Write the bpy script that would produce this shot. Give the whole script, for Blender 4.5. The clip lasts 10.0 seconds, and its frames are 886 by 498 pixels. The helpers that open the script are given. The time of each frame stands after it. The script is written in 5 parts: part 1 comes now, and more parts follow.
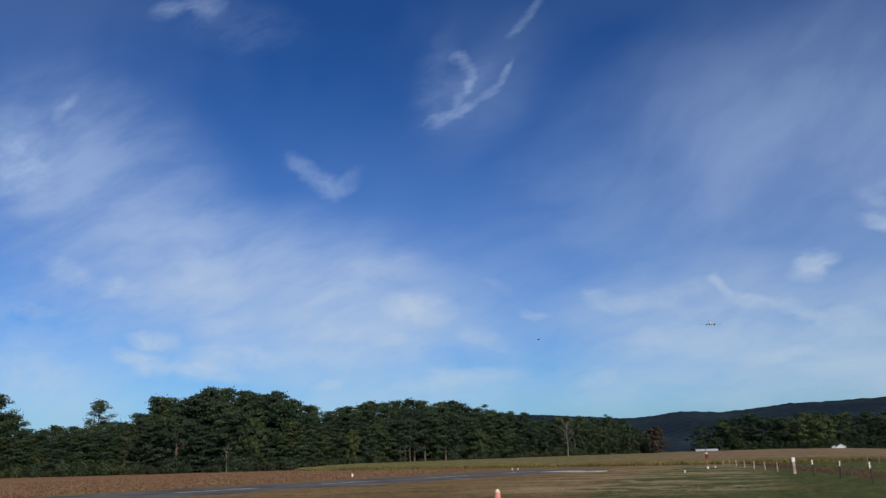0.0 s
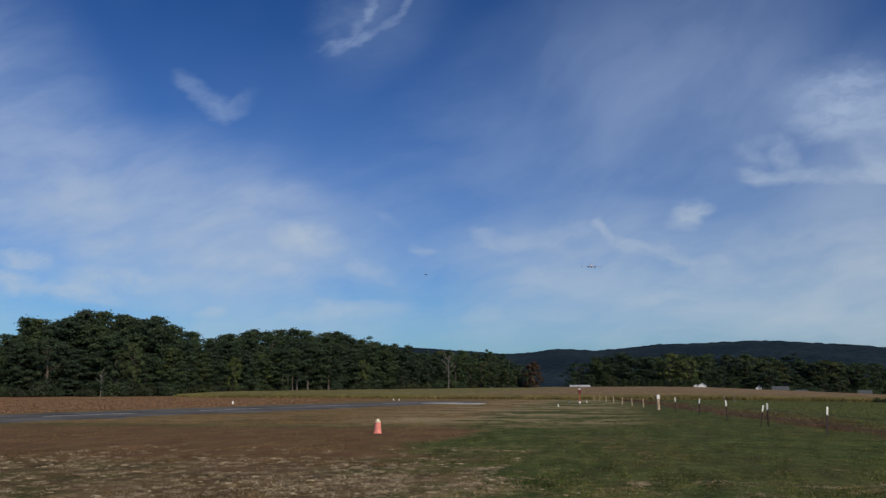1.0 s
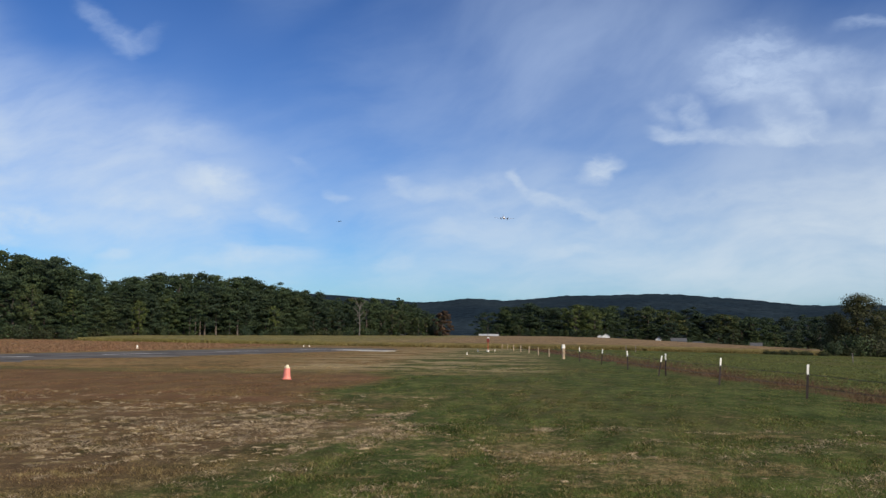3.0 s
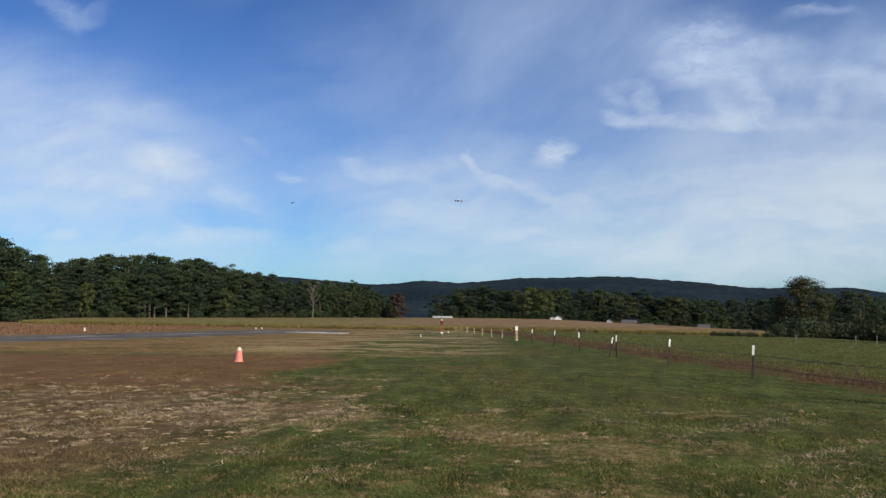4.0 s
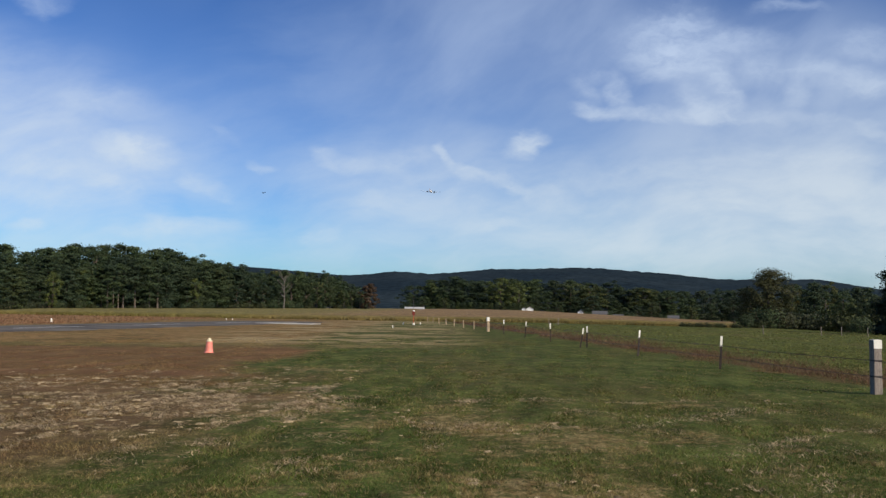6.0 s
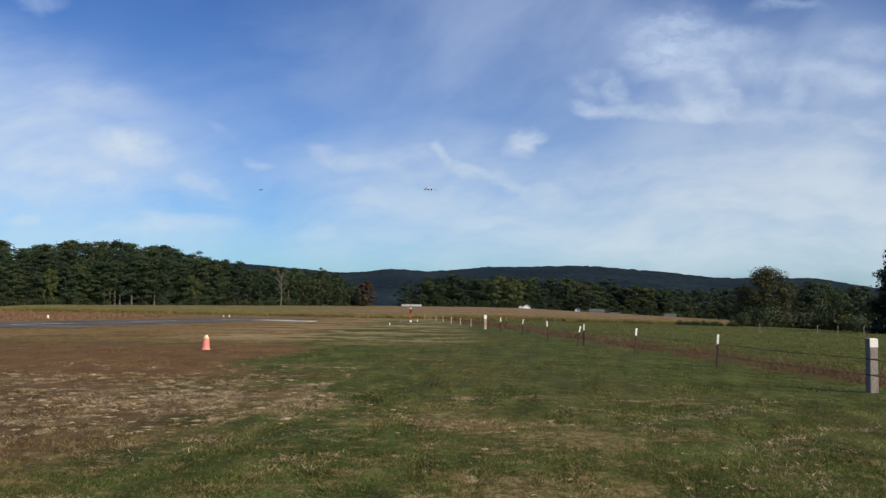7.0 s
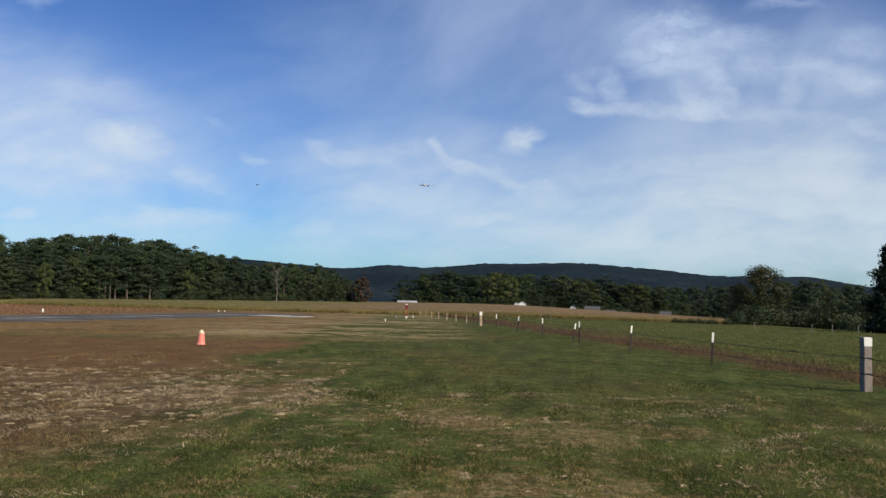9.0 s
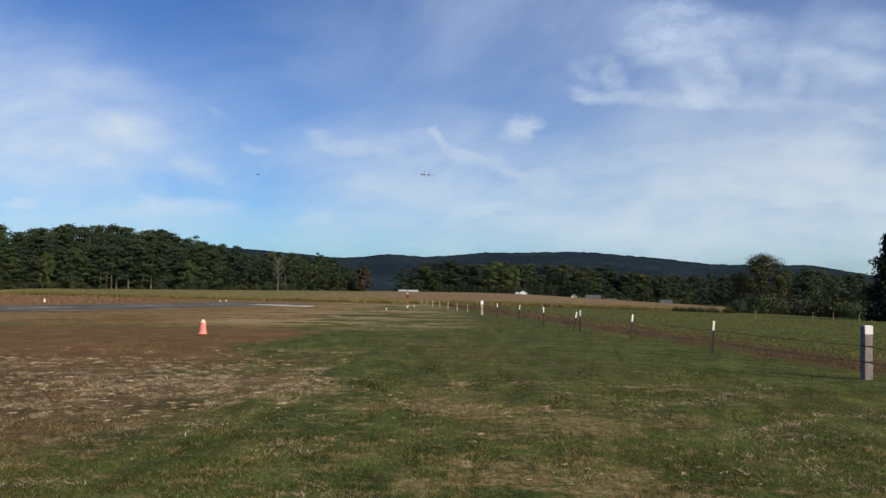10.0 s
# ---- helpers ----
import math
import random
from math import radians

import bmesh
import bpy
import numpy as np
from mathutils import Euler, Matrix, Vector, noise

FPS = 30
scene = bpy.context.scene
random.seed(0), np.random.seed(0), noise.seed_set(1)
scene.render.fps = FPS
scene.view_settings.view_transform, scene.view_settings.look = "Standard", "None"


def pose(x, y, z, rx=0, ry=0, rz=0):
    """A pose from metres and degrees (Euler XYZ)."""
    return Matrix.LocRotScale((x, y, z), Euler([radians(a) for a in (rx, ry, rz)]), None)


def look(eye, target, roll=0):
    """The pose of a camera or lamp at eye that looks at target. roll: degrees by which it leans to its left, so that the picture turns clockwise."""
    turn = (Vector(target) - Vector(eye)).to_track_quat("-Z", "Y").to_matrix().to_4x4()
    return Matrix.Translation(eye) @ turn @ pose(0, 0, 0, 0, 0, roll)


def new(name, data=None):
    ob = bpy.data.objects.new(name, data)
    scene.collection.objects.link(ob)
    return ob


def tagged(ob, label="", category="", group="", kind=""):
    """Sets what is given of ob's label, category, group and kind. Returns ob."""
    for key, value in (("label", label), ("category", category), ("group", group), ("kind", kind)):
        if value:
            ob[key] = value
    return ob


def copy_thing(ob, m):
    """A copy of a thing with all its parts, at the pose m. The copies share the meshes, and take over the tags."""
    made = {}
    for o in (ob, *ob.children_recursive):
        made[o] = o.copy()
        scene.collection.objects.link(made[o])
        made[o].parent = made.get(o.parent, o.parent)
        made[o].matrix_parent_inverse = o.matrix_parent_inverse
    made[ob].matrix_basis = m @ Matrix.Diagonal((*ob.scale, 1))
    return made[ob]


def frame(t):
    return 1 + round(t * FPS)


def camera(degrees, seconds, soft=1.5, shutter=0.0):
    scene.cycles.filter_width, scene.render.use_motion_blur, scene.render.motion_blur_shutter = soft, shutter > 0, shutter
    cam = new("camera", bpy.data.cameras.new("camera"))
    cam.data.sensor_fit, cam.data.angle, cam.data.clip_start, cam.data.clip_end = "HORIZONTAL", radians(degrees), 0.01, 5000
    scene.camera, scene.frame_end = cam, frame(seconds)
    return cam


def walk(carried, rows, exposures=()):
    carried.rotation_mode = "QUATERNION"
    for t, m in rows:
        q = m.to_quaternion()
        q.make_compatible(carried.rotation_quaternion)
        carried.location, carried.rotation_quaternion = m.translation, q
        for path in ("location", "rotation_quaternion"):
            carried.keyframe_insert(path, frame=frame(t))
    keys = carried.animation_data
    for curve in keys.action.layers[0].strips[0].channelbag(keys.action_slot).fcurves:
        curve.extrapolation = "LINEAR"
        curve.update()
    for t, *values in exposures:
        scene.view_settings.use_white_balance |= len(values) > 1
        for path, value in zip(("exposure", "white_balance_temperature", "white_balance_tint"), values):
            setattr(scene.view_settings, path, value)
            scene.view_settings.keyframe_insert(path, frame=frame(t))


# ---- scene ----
cam = camera(55.44, 10.0, soft=1.4)
EYE = (0.0, 0.0, 1.7)
# seconds, tilt, lean, turn: the camera stands still and only turns
TURNS = [
    (0.0, 103.92, 1.54, 19.23), (0.5, 101.20, 0.88, 13.34), (1.0, 99.30, 0.22, 11.40), (1.5, 98.31, 0.06, 10.05),
    (2.0, 97.59, -0.18, 8.09), (2.5, 96.73, -0.43, 6.89), (4.0, 94.65, -0.53, 2.26), (4.5, 94.55, -0.34, 1.59),
    (5.0, 94.27, -0.36, 1.16), (5.5, 94.10, -0.45, 0.60), (7.0, 93.89, -0.74, 0.16), (7.5, 93.48, -0.98, 0.08),
    (8.0, 93.45, -1.04, -0.01), (8.5, 93.53, -1.11, -0.12), (9.0, 93.65, -1.11, -0.13), (9.5, 93.36, -1.11, -0.35),
    (10.0, 92.91, -0.98, -0.06)]
EXPOSURES = [
    (0.0, -0.35, 5900, 10), (0.5, -0.55, 5950, 10), (1.0, -0.56, 6000, 10), (1.5, -0.25, 6150, 10), (2.0, -0.13, 6250, 10),
    (2.5, -0.07, 6300, 10), (4.5, -0.03, 6400, 10), (10.0, -0.03, 6450, 10)]
walk(cam, [(t, pose(*EYE, rx, ry, rz)) for t, rx, ry, rz in TURNS], EXPOSURES)


# ---- node helper ----
class Nodes:
    """Short ways to add and link shader nodes."""

    def __init__(self, tree):
        self.tree = tree

    def node(self, kind):
        return self.tree.nodes.new(kind)

    def link(self, value, socket):
        if isinstance(value, bpy.types.NodeSocket):
            self.tree.links.new(value, socket)
        elif value is not None:
            if socket.type == "RGBA" and len(value) == 3:
                value = (*value, 1.0)
            socket.default_value = value

    def math(self, op, a, b=None, c=None, clamp=False):
        n = self.node("ShaderNodeMath")
        n.operation, n.use_clamp = op, clamp
        for i, v in enumerate((a, b, c)):
            self.link(v, n.inputs[i])
        return n.outputs[0]

    def vec(self, op, a, b=None):
        n = self.node("ShaderNodeVectorMath")
        n.operation = op
        self.link(a, n.inputs[0])
        self.link(b, n.inputs[1])
        return n.outputs[0]

    def scaled(self, a, k):
        n = self.node("ShaderNodeVectorMath")
        n.operation = "SCALE"
        self.link(a, n.inputs[0])
        self.link(k, n.inputs["Scale"])
        return n.outputs[0]

    def xyz(self, v):
        n = self.node("ShaderNodeSeparateXYZ")
        self.link(v, n.inputs[0])
        return n.outputs

    def combine(self, x, y, z=0.0):
        n = self.node("ShaderNodeCombineXYZ")
        for i, v in enumerate((x, y, z)):
            self.link(v, n.inputs[i])
        return n.outputs[0]

    def mapped(self, v, loc=(0, 0, 0), rot=0.0, scale=(1, 1, 1), kind="TEXTURE"):
        n = self.node("ShaderNodeMapping")
        n.vector_type = kind
        self.link(v, n.inputs[0])
        n.inputs[1].default_value, n.inputs[2].default_value, n.inputs[3].default_value = loc, (0, 0, radians(rot)), scale
        return n.outputs[0]

    def noise(self, v, scale, detail=3.0, rough=0.5, colour=False, distortion=0.0):
        n = self.node("ShaderNodeTexNoise")
        self.link(v, n.inputs["Vector"])
        n.inputs["Scale"].default_value, n.inputs["Detail"].default_value = scale, detail
        n.inputs["Roughness"].default_value, n.inputs["Distortion"].default_value = rough, distortion
        return n.outputs["Color" if colour else "Fac"]

    def voronoi(self, v, scale, out="Distance"):
        n = self.node("ShaderNodeTexVoronoi")
        self.link(v, n.inputs["Vector"])
        n.inputs["Scale"].default_value = scale
        return n.outputs[out]

    def blob(self, v, cx, cy, rx, ry, rot=0.0):
        """1 at the middle of an ellipse, 0 at its rim."""
        n = self.node("ShaderNodeTexGradient")
        n.gradient_type = "SPHERICAL"
        self.link(self.mapped(v, (cx, cy, 0), rot, (rx, ry, 1)), n.inputs[0])
        return n.outputs["Fac"]

    def step(self, v, a, b, lo=0.0, hi=1.0):
        n = self.node("ShaderNodeMapRange")
        n.interpolation_type = "SMOOTHSTEP"
        self.link(v, n.inputs[0])
        for i, w in enumerate((a, b, lo, hi)):
            n.inputs[i + 1].default_value = w
        return n.outputs[0]

    def mix(self, fac, a, b, kind="MIX"):
        n = self.node("ShaderNodeMix")
        n.data_type, n.blend_type = "RGBA", kind
        self.link(fac, n.inputs[0])
        self.link(a, n.inputs[6])
        self.link(b, n.inputs[7])
        return n.outputs[2]

    def bump(self, height, strength=0.5, distance=0.02):
        n = self.node("ShaderNodeBump")
        self.link(height, n.inputs["Height"])
        n.inputs["Strength"].default_value, n.inputs["Distance"].default_value = strength, distance
        return n.outputs[0]


# ---- world: afternoon sky with thin cirrus, one sun ----
SUN_AZIMUTH, SUN_HEIGHT = 134.0, 37.0
world = bpy.data.worlds.new("sky")
scene.world = world
world.use_nodes = True
world.node_tree.nodes.clear()
w = Nodes(world.node_tree)
air = w.node("ShaderNodeTexSky")
air.sky_type, air.sun_disc = "NISHITA", False
air.sun_elevation, air.sun_rotation = radians(SUN_HEIGHT), radians(SUN_AZIMUTH)
air.altitude, air.air_density, air.dust_density, air.ozone_density = 100.0, 1.0, 0.6, 2.5
way = w.node("ShaderNodeTexCoord").outputs["Generated"]
wx, wy, wz = w.xyz(way)
depth = w.math("MAXIMUM", w.math("ABSOLUTE", wy), 0.25)
plane_uv = w.combine(w.math("DIVIDE", wx, depth), w.math("DIVIDE", wz, depth))
# wind-torn edges: two scales of drift
drift = w.vec("SUBTRACT", w.noise(plane_uv, 5.0, 2.0, 0.5, True), (0.5, 0.5, 0.5))
fine = w.vec("SUBTRACT", w.noise(w.mapped(plane_uv, scale=(1.8, 1.0, 1.0)), 24.0, 4.0, 0.6, True), (0.5, 0.5, 0.5))
soft_uv = w.vec("ADD", plane_uv, w.scaled(drift, 0.09))
torn = w.vec("ADD", w.vec("ADD", plane_uv, w.scaled(drift, 0.018)), w.scaled(fine, 0.040))


chain = []


def heap(source, banks):
    """The sum of soft elliptic cloud banks: middle, half lengths, lean, thickness."""
    total = 0.0
    for i, (cx, cy, rx, ry, rot, amount) in enumerate(banks):
        if i % 6 == 0 and chain:
            # each batch leans on the one before, so that they are worked out in turn
            source = w.vec("ADD", source, w.scaled(chain[-1], 1e-7))
        if i:
            chain.append(total)
        total = w.math("ADD", total, w.step(w.blob(source, cx, cy, rx, ry, rot), 0.0, 0.9, 0.0, amount))
    chain.append(total)
    return total


# small torn tufts and curled wisps
tufts_high = heap(torn, [
    (0.27, 0.32, 0.1, 0.065, -2, 0.8), (0.256, 0.301, 0.05, 0.028, -2, 0.4), (0.355, 0.328, 0.071, 0.026, -6, 0.44), (0.28, 0.354, 0.042, 0.023, 7, 0.32),
    (0.379, 0.295, 0.063, 0.022, -1, 0.44), (0.443, 0.289, 0.051, 0.022, -12, 0.44), (0.501, 0.277, 0.054, 0.022, -12, 0.44), (0.501, 0.323, 0.06, 0.031, 4, 0.4),
    (0.504, 0.266, 0.047, 0.018, -5, 0.28), (0.419, 0.264, 0.028, 0.021, 23, 0.36), (0.41, 0.369, 0.062, 0.012, 2, 0.4), (0.091, 0.195, 0.034, 0.019, 14, 1.12)])
tufts_ring = heap(torn, [
    (0.164, 0.268, 0.031, 0.018, -22, 0.4), (0.2, 0.265, 0.032, 0.021, -70, 0.6), (0.175, 0.24, 0.042, 0.015, -10, 0.64), (0.232, 0.234, 0.055, 0.015, -3, 0.64),
    (0.304, 0.236, 0.059, 0.016, 5, 0.64), (0.175, 0.285, 0.021, 0.01, 5, 0.24), (0.314, 0.282, 0.042, 0.023, -48, 0.48), (0.338, 0.253, 0.037, 0.023, -53, 0.48),
    (0.287, 0.253, 0.031, 0.018, -21, 0.4), (0.242, 0.28, 0.042, 0.016, 14, 0.24), (0.45, 0.23, 0.053, 0.012, -10, 0.28), (0.507, 0.216, 0.039, 0.012, -19, 0.28),
    (0.355, 0.232, 0.09, 0.014, 3, 0.32)])
tufts_mid = heap(torn, [
    (-0.011, 0.184, 0.016, 0.01, -80, 0.48), (-0.005, 0.171, 0.017, 0.01, -51, 0.48), (0.022, 0.159, 0.037, 0.012, -12, 0.48), (0.071, 0.148, 0.044, 0.012, -13, 0.48),
    (0.125, 0.135, 0.048, 0.018, -14, 0.28), (-0.151, 0.18, 0.028, 0.014, -34, 0.32), (-0.119, 0.17, 0.036, 0.014, -3, 0.32), (-0.058, 0.177, 0.066, 0.019, 8, 0.28),
    (-0.225, 0.167, 0.028, 0.01, -16, 0.32), (-0.304, 0.155, 0.026, 0.018, -17, 0.32), (-0.276, 0.137, 0.041, 0.018, -39, 0.32), (-0.094, 0.122, 0.037, 0.023, -5, 0.24),
    (-0.154, 0.087, 0.035, 0.019, -13, 0.32), (-0.27, 0.203, 0.033, 0.01, -35, 0.12)])
tufts_left = heap(torn, [
    (-0.376, 0.188, 0.065, 0.024, -7, 1.0), (-0.44, 0.243, 0.061, 0.026, -3, 0.24), (-0.399, 0.246, 0.073, 0.029, -12, 0.2), (-0.546, 0.399, 0.048, 0.021, -42, 0.29),
    (-0.512, 0.366, 0.042, 0.021, -47, 0.29), (-0.476, 0.368, 0.045, 0.018, 37, 0.16), (-0.496, 0.372, 0.034, 0.017, -26, 0.2), (-0.977, 0.563, 0.042, 0.016, 40, 0.32),
    (-1.055, 0.481, 0.154, 0.094, -40, 0.4), (-1.075, 0.485, 0.083, 0.066, -14, 0.28), (-0.938, 0.287, 0.103, 0.025, -29, 0.4), (-0.852, 0.253, 0.052, 0.023, -4, 0.4),
    (-0.861, 0.259, 0.038, 0.021, 25, 0.24)])
tufts_top = heap(torn, [
    (-0.245, 0.493, 0.032, 0.01, -111, 0.36), (-0.268, 0.466, 0.031, 0.01, -148, 0.36), (-0.32, 0.444, 0.057, 0.01, -162, 0.36), (-0.311, 0.527, 0.022, 0.011, -7, 0.32),
    (-0.296, 0.513, 0.024, 0.011, -74, 0.32), (-0.296, 0.488, 0.024, 0.011, -103, 0.32), (-0.315, 0.462, 0.035, 0.01, -139, 0.32), (-0.348, 0.444, 0.029, 0.01, -170, 0.32),
    (-0.317, 0.469, 0.087, 0.043, 39, 0.14), (-0.203, 0.577, 0.023, 0.01, -115, 0.24), (-0.222, 0.555, 0.028, 0.01, -141, 0.24), (-0.348, 0.506, 0.097, 0.039, 69, 0.1),
    (-0.778, 0.703, 0.062, 0.029, 1, 0.32), (-0.723, 0.695, 0.051, 0.031, -20, 0.32), (-0.654, 0.639, 0.161, 0.059, -17, 0.08)])
# long low streaks
streaks = heap(torn, [
    (-0.49, 0.163, 0.066, 0.018, -7, 0.4), (-0.402, 0.149, 0.075, 0.018, -11, 0.4), (-0.507, 0.097, 0.035, 0.013, -3, 0.4), (-0.326, 0.099, 0.119, 0.02, 3, 0.44),
    (-0.479, 0.133, 0.081, 0.021, -6, 0.32), (-0.798, 0.147, 0.076, 0.021, -16, 0.96), (-0.693, 0.124, 0.092, 0.019, -10, 0.96), (-0.782, 0.176, 0.061, 0.019, -13, 0.8),
    (-0.641, 0.144, 0.127, 0.024, -2, 0.64), (-0.682, 0.188, 0.062, 0.021, 3, 0.32), (-1.001, 0.232, 0.11, 0.021, -10, 0.32), (-0.98, 0.135, 0.149, 0.062, -12, 0.36),
    (-0.755, 0.269, 0.177, 0.049, -12, 0.24), (0.055, 0.103, 0.065, 0.01, 9, 0.24), (0.246, 0.165, 0.148, 0.021, 9, 0.32), (0.439, 0.184, 0.133, 0.021, 2, 0.32),
    (0.354, 0.133, 0.247, 0.026, 2, 0.24)])
# broad veils, and clear gaps between them
veils = heap(soft_uv, [
    (-0.60, 0.21, 0.48, 0.17, -12, 0.85), (-0.88, 0.40, 0.40, 0.22, -35, 0.50), (-1.06, 0.48, 0.34, 0.26, 0, 0.40),
    (-0.42, 0.15, 0.30, 0.11, -20, 0.36), (-0.72, 0.31, 0.34, 0.13, -28, 0.35), (-0.50, 0.19, 0.34, 0.20, 0, 0.18),
    (-0.50, 0.065, 0.60, 0.055, 0, 0.40), (-0.98, 0.10, 0.42, 0.11, 0, 0.65), (-1.06, 0.22, 0.34, 0.12, 0, 0.50), (0.42, 0.125, 0.60, 0.15, 2, 1.20), (0.55, 0.10, 0.55, 0.11, 0, 0.60),
    (0.04, 0.085, 0.50, 0.11, 0, 0.60), (0.46, 0.23, 0.40, 0.14, -10, 0.45), (0.36, 0.30, 0.34, 0.14, 0, 0.50),
    (0.08, 0.30, 0.42, 0.17, 55, 0.27), (0.06, 0.26, 0.50, 0.32, 0, 0.12), (-0.07, 0.165, 0.20, 0.07, 5, 0.48), (-0.06, 0.32, 0.40, 0.19, 30, 0.28), (-0.11, 0.115, 0.13, 0.07, 0, 0.30),
    (-0.27, 0.47, 0.16, 0.08, 45, 0.16)])
gaps = heap(soft_uv, [(-0.95, 0.230, 0.22, 0.04, -4, 0.28), (-0.32, 0.128, 0.09, 0.03, -10, 0.45), (-0.20, 0.122, 0.11, 0.04, -8, 0.28), (0.235, 0.256, 0.07, 0.018, -5, 0.10), (0.37, 0.27, 0.06, 0.014, -8, 0.10)])
# fibres within the cirrus, drawn out along the wind
fan = w.noise(w.mapped(soft_uv, rot=42, scale=(1.0, 0.45, 1.0)), 4.5, 5.0, 0.55)
low_fibre = w.noise(w.mapped(soft_uv, rot=8, scale=(1.0, 0.35, 1.0)), 5.0, 6.0, 0.60)
lean = w.math("MULTIPLY", w.step(wz, 0.14, 0.26), w.step(wx, -0.25, 0.0))
fibre = w.math("ADD", w.math("MULTIPLY", fan, lean), w.math("MULTIPLY", low_fibre, w.math("SUBTRACT", 1.0, lean)))
wool = w.noise(w.mapped(torn, rot=6, scale=(1.0, 0.5, 1.0)), 17.0, 6.0, 0.66)
heaped = w.math("ADD", w.math("ADD", w.math("ADD", tufts_high, tufts_ring), w.math("ADD", tufts_mid, tufts_top)), w.math("ADD", tufts_left, streaks))
thick = w.math("SUBTRACT", w.math("MULTIPLY", heaped, w.step(wool, 0.30, 0.70, 0.38, 1.35)), w.math("MULTIPLY", gaps, 0.6))
thin = w.math("SUBTRACT", w.math("MULTIPLY", veils, w.step(fibre, 0.30, 0.70, 0.62, 1.34)), gaps)
haze = w.step(w.noise(soft_uv, 2.2, 3.0, 0.5), 0.35, 0.70, 0.01, 0.10)
optical = w.math("ADD", w.math("MULTIPLY", w.math("MAXIMUM", thick, 0.0), 0.85), w.math("MULTIPLY", w.math("MAXIMUM", thin, 0.0), 0.68))
cover = w.math("SUBTRACT", 1.0, w.math("POWER", 2.718, w.math("MULTIPLY", w.math("ADD", optical, haze), -1.0)))
above = w.step(wz, -0.02, 0.02)
cover = w.math("MULTIPLY", cover, above, clamp=True)
SKY = 0.090
deep = w.node("ShaderNodeGamma")
deep.inputs[1].default_value = 1.4
w.link(w.scaled(air.outputs[0], SKY), deep.inputs[0])
blue = w.vec("MULTIPLY", deep.outputs[0], (0.485, 1.02, 1.56))
cloud_white = w.mix(w.step(wz, 0.12, 0.35), (0.725, 0.795, 0.835), (0.600, 0.725, 0.93))
colour = w.mix(cover, blue, cloud_white)
back = w.node("ShaderNodeBackground")
w.link(colour, back.inputs[0])
back.inputs[1].default_value = 1.0
w.tree.links.new(back.outputs[0], w.node("ShaderNodeOutputWorld").inputs[0])

sun = new("sun", bpy.data.lights.new("sun", "SUN"))
sun.data.energy, sun.data.angle, sun.data.color = 5.0, radians(0.6), (1.0, 0.87, 0.68)
az, el = radians(SUN_AZIMUTH), radians(SUN_HEIGHT)
sun.matrix_basis = look((math.sin(az) * math.cos(el) * 50, math.cos(az) * math.cos(el) * 50, math.sin(el) * 50 + 5), (0, 0, 5))


# ---- land ----
def ground_z(x, y):
    """Height of the land: level by the runway, falling a little to the right, rising slowly into the distance."""
    drop = -0.016 * np.maximum(0.0, x - 9.0 - 0.02 * y) - 0.03 * np.maximum(0.0, x - 45.0)
    far = np.clip((np.hypot(x, y) - 700.0) / 800.0, 0.0, 1.0)
    rise = 0.003 * np.clip(y - 120.0, 0.0, 700.0)
    crest = np.clip((y - 470.0) / 45.0, 0.0, 1.0)
    return np.maximum(drop, -9.0) * (1 - far) + rise - 3.0 * crest * crest * (3 - 2 * crest)


def gz(x, y):
    return float(ground_z(np.float64(x), np.float64(y)))


def crop_edge(x):
    """y at which the crop begins, for a given x."""
    return 112.0 - 0.38 * np.minimum(x, 0.0)


# ---- materials ----
def material(name):
    m = bpy.data.materials.new(name)
    m.use_nodes = True
    n = Nodes(m.node_tree)
    return m, n, m.node_tree.nodes["Principled BSDF"]


def plain(name, colour, rough=0.6, metal=0.0, vary=0.12, scale=6.0, bump=0.0):
    """Paint, metal or plastic with uneven tone at two scales."""
    m, n, p = material(name)
    at = n.node("ShaderNodeTexCoord").outputs["Object"]
    big, small = n.noise(at, scale, 3.0), n.noise(at, scale * 9, 4.0, 0.6)
    tone = n.math("ADD", n.step(big, 0.3, 0.7, 1 - vary, 1 + vary), n.step(small, 0.3, 0.7, -vary / 2, vary / 2))
    base = n.node("ShaderNodeRGB")
    base.outputs[0].default_value = (*colour, 1)
    n.link(n.scaled(base.outputs[0], tone), p.inputs["Base Color"])
    n.link(n.step(small, 0.2, 0.8, max(rough - 0.1, 0.03), min(rough + 0.1, 1)), p.inputs["Roughness"])
    p.inputs["Metallic"].default_value = metal
    if bump:
        n.link(n.bump(small, 0.6, bump), p.inputs["Normal"])
    return m


def thin_leaf(m, n, p, c, share):
    """Lets part of the light through a blade or leaf."""
    glow = n.node("ShaderNodeBsdfTranslucent")
    n.link(c, glow.inputs[0])
    both = n.node("ShaderNodeMixShader")
    both.inputs[0].default_value = share
    m.node_tree.links.new(p.outputs[0], both.inputs[1])
    m.node_tree.links.new(glow.outputs[0], both.inputs[2])
    m.node_tree.links.new(both.outputs[0], m.node_tree.nodes["Material Output"].inputs[0])


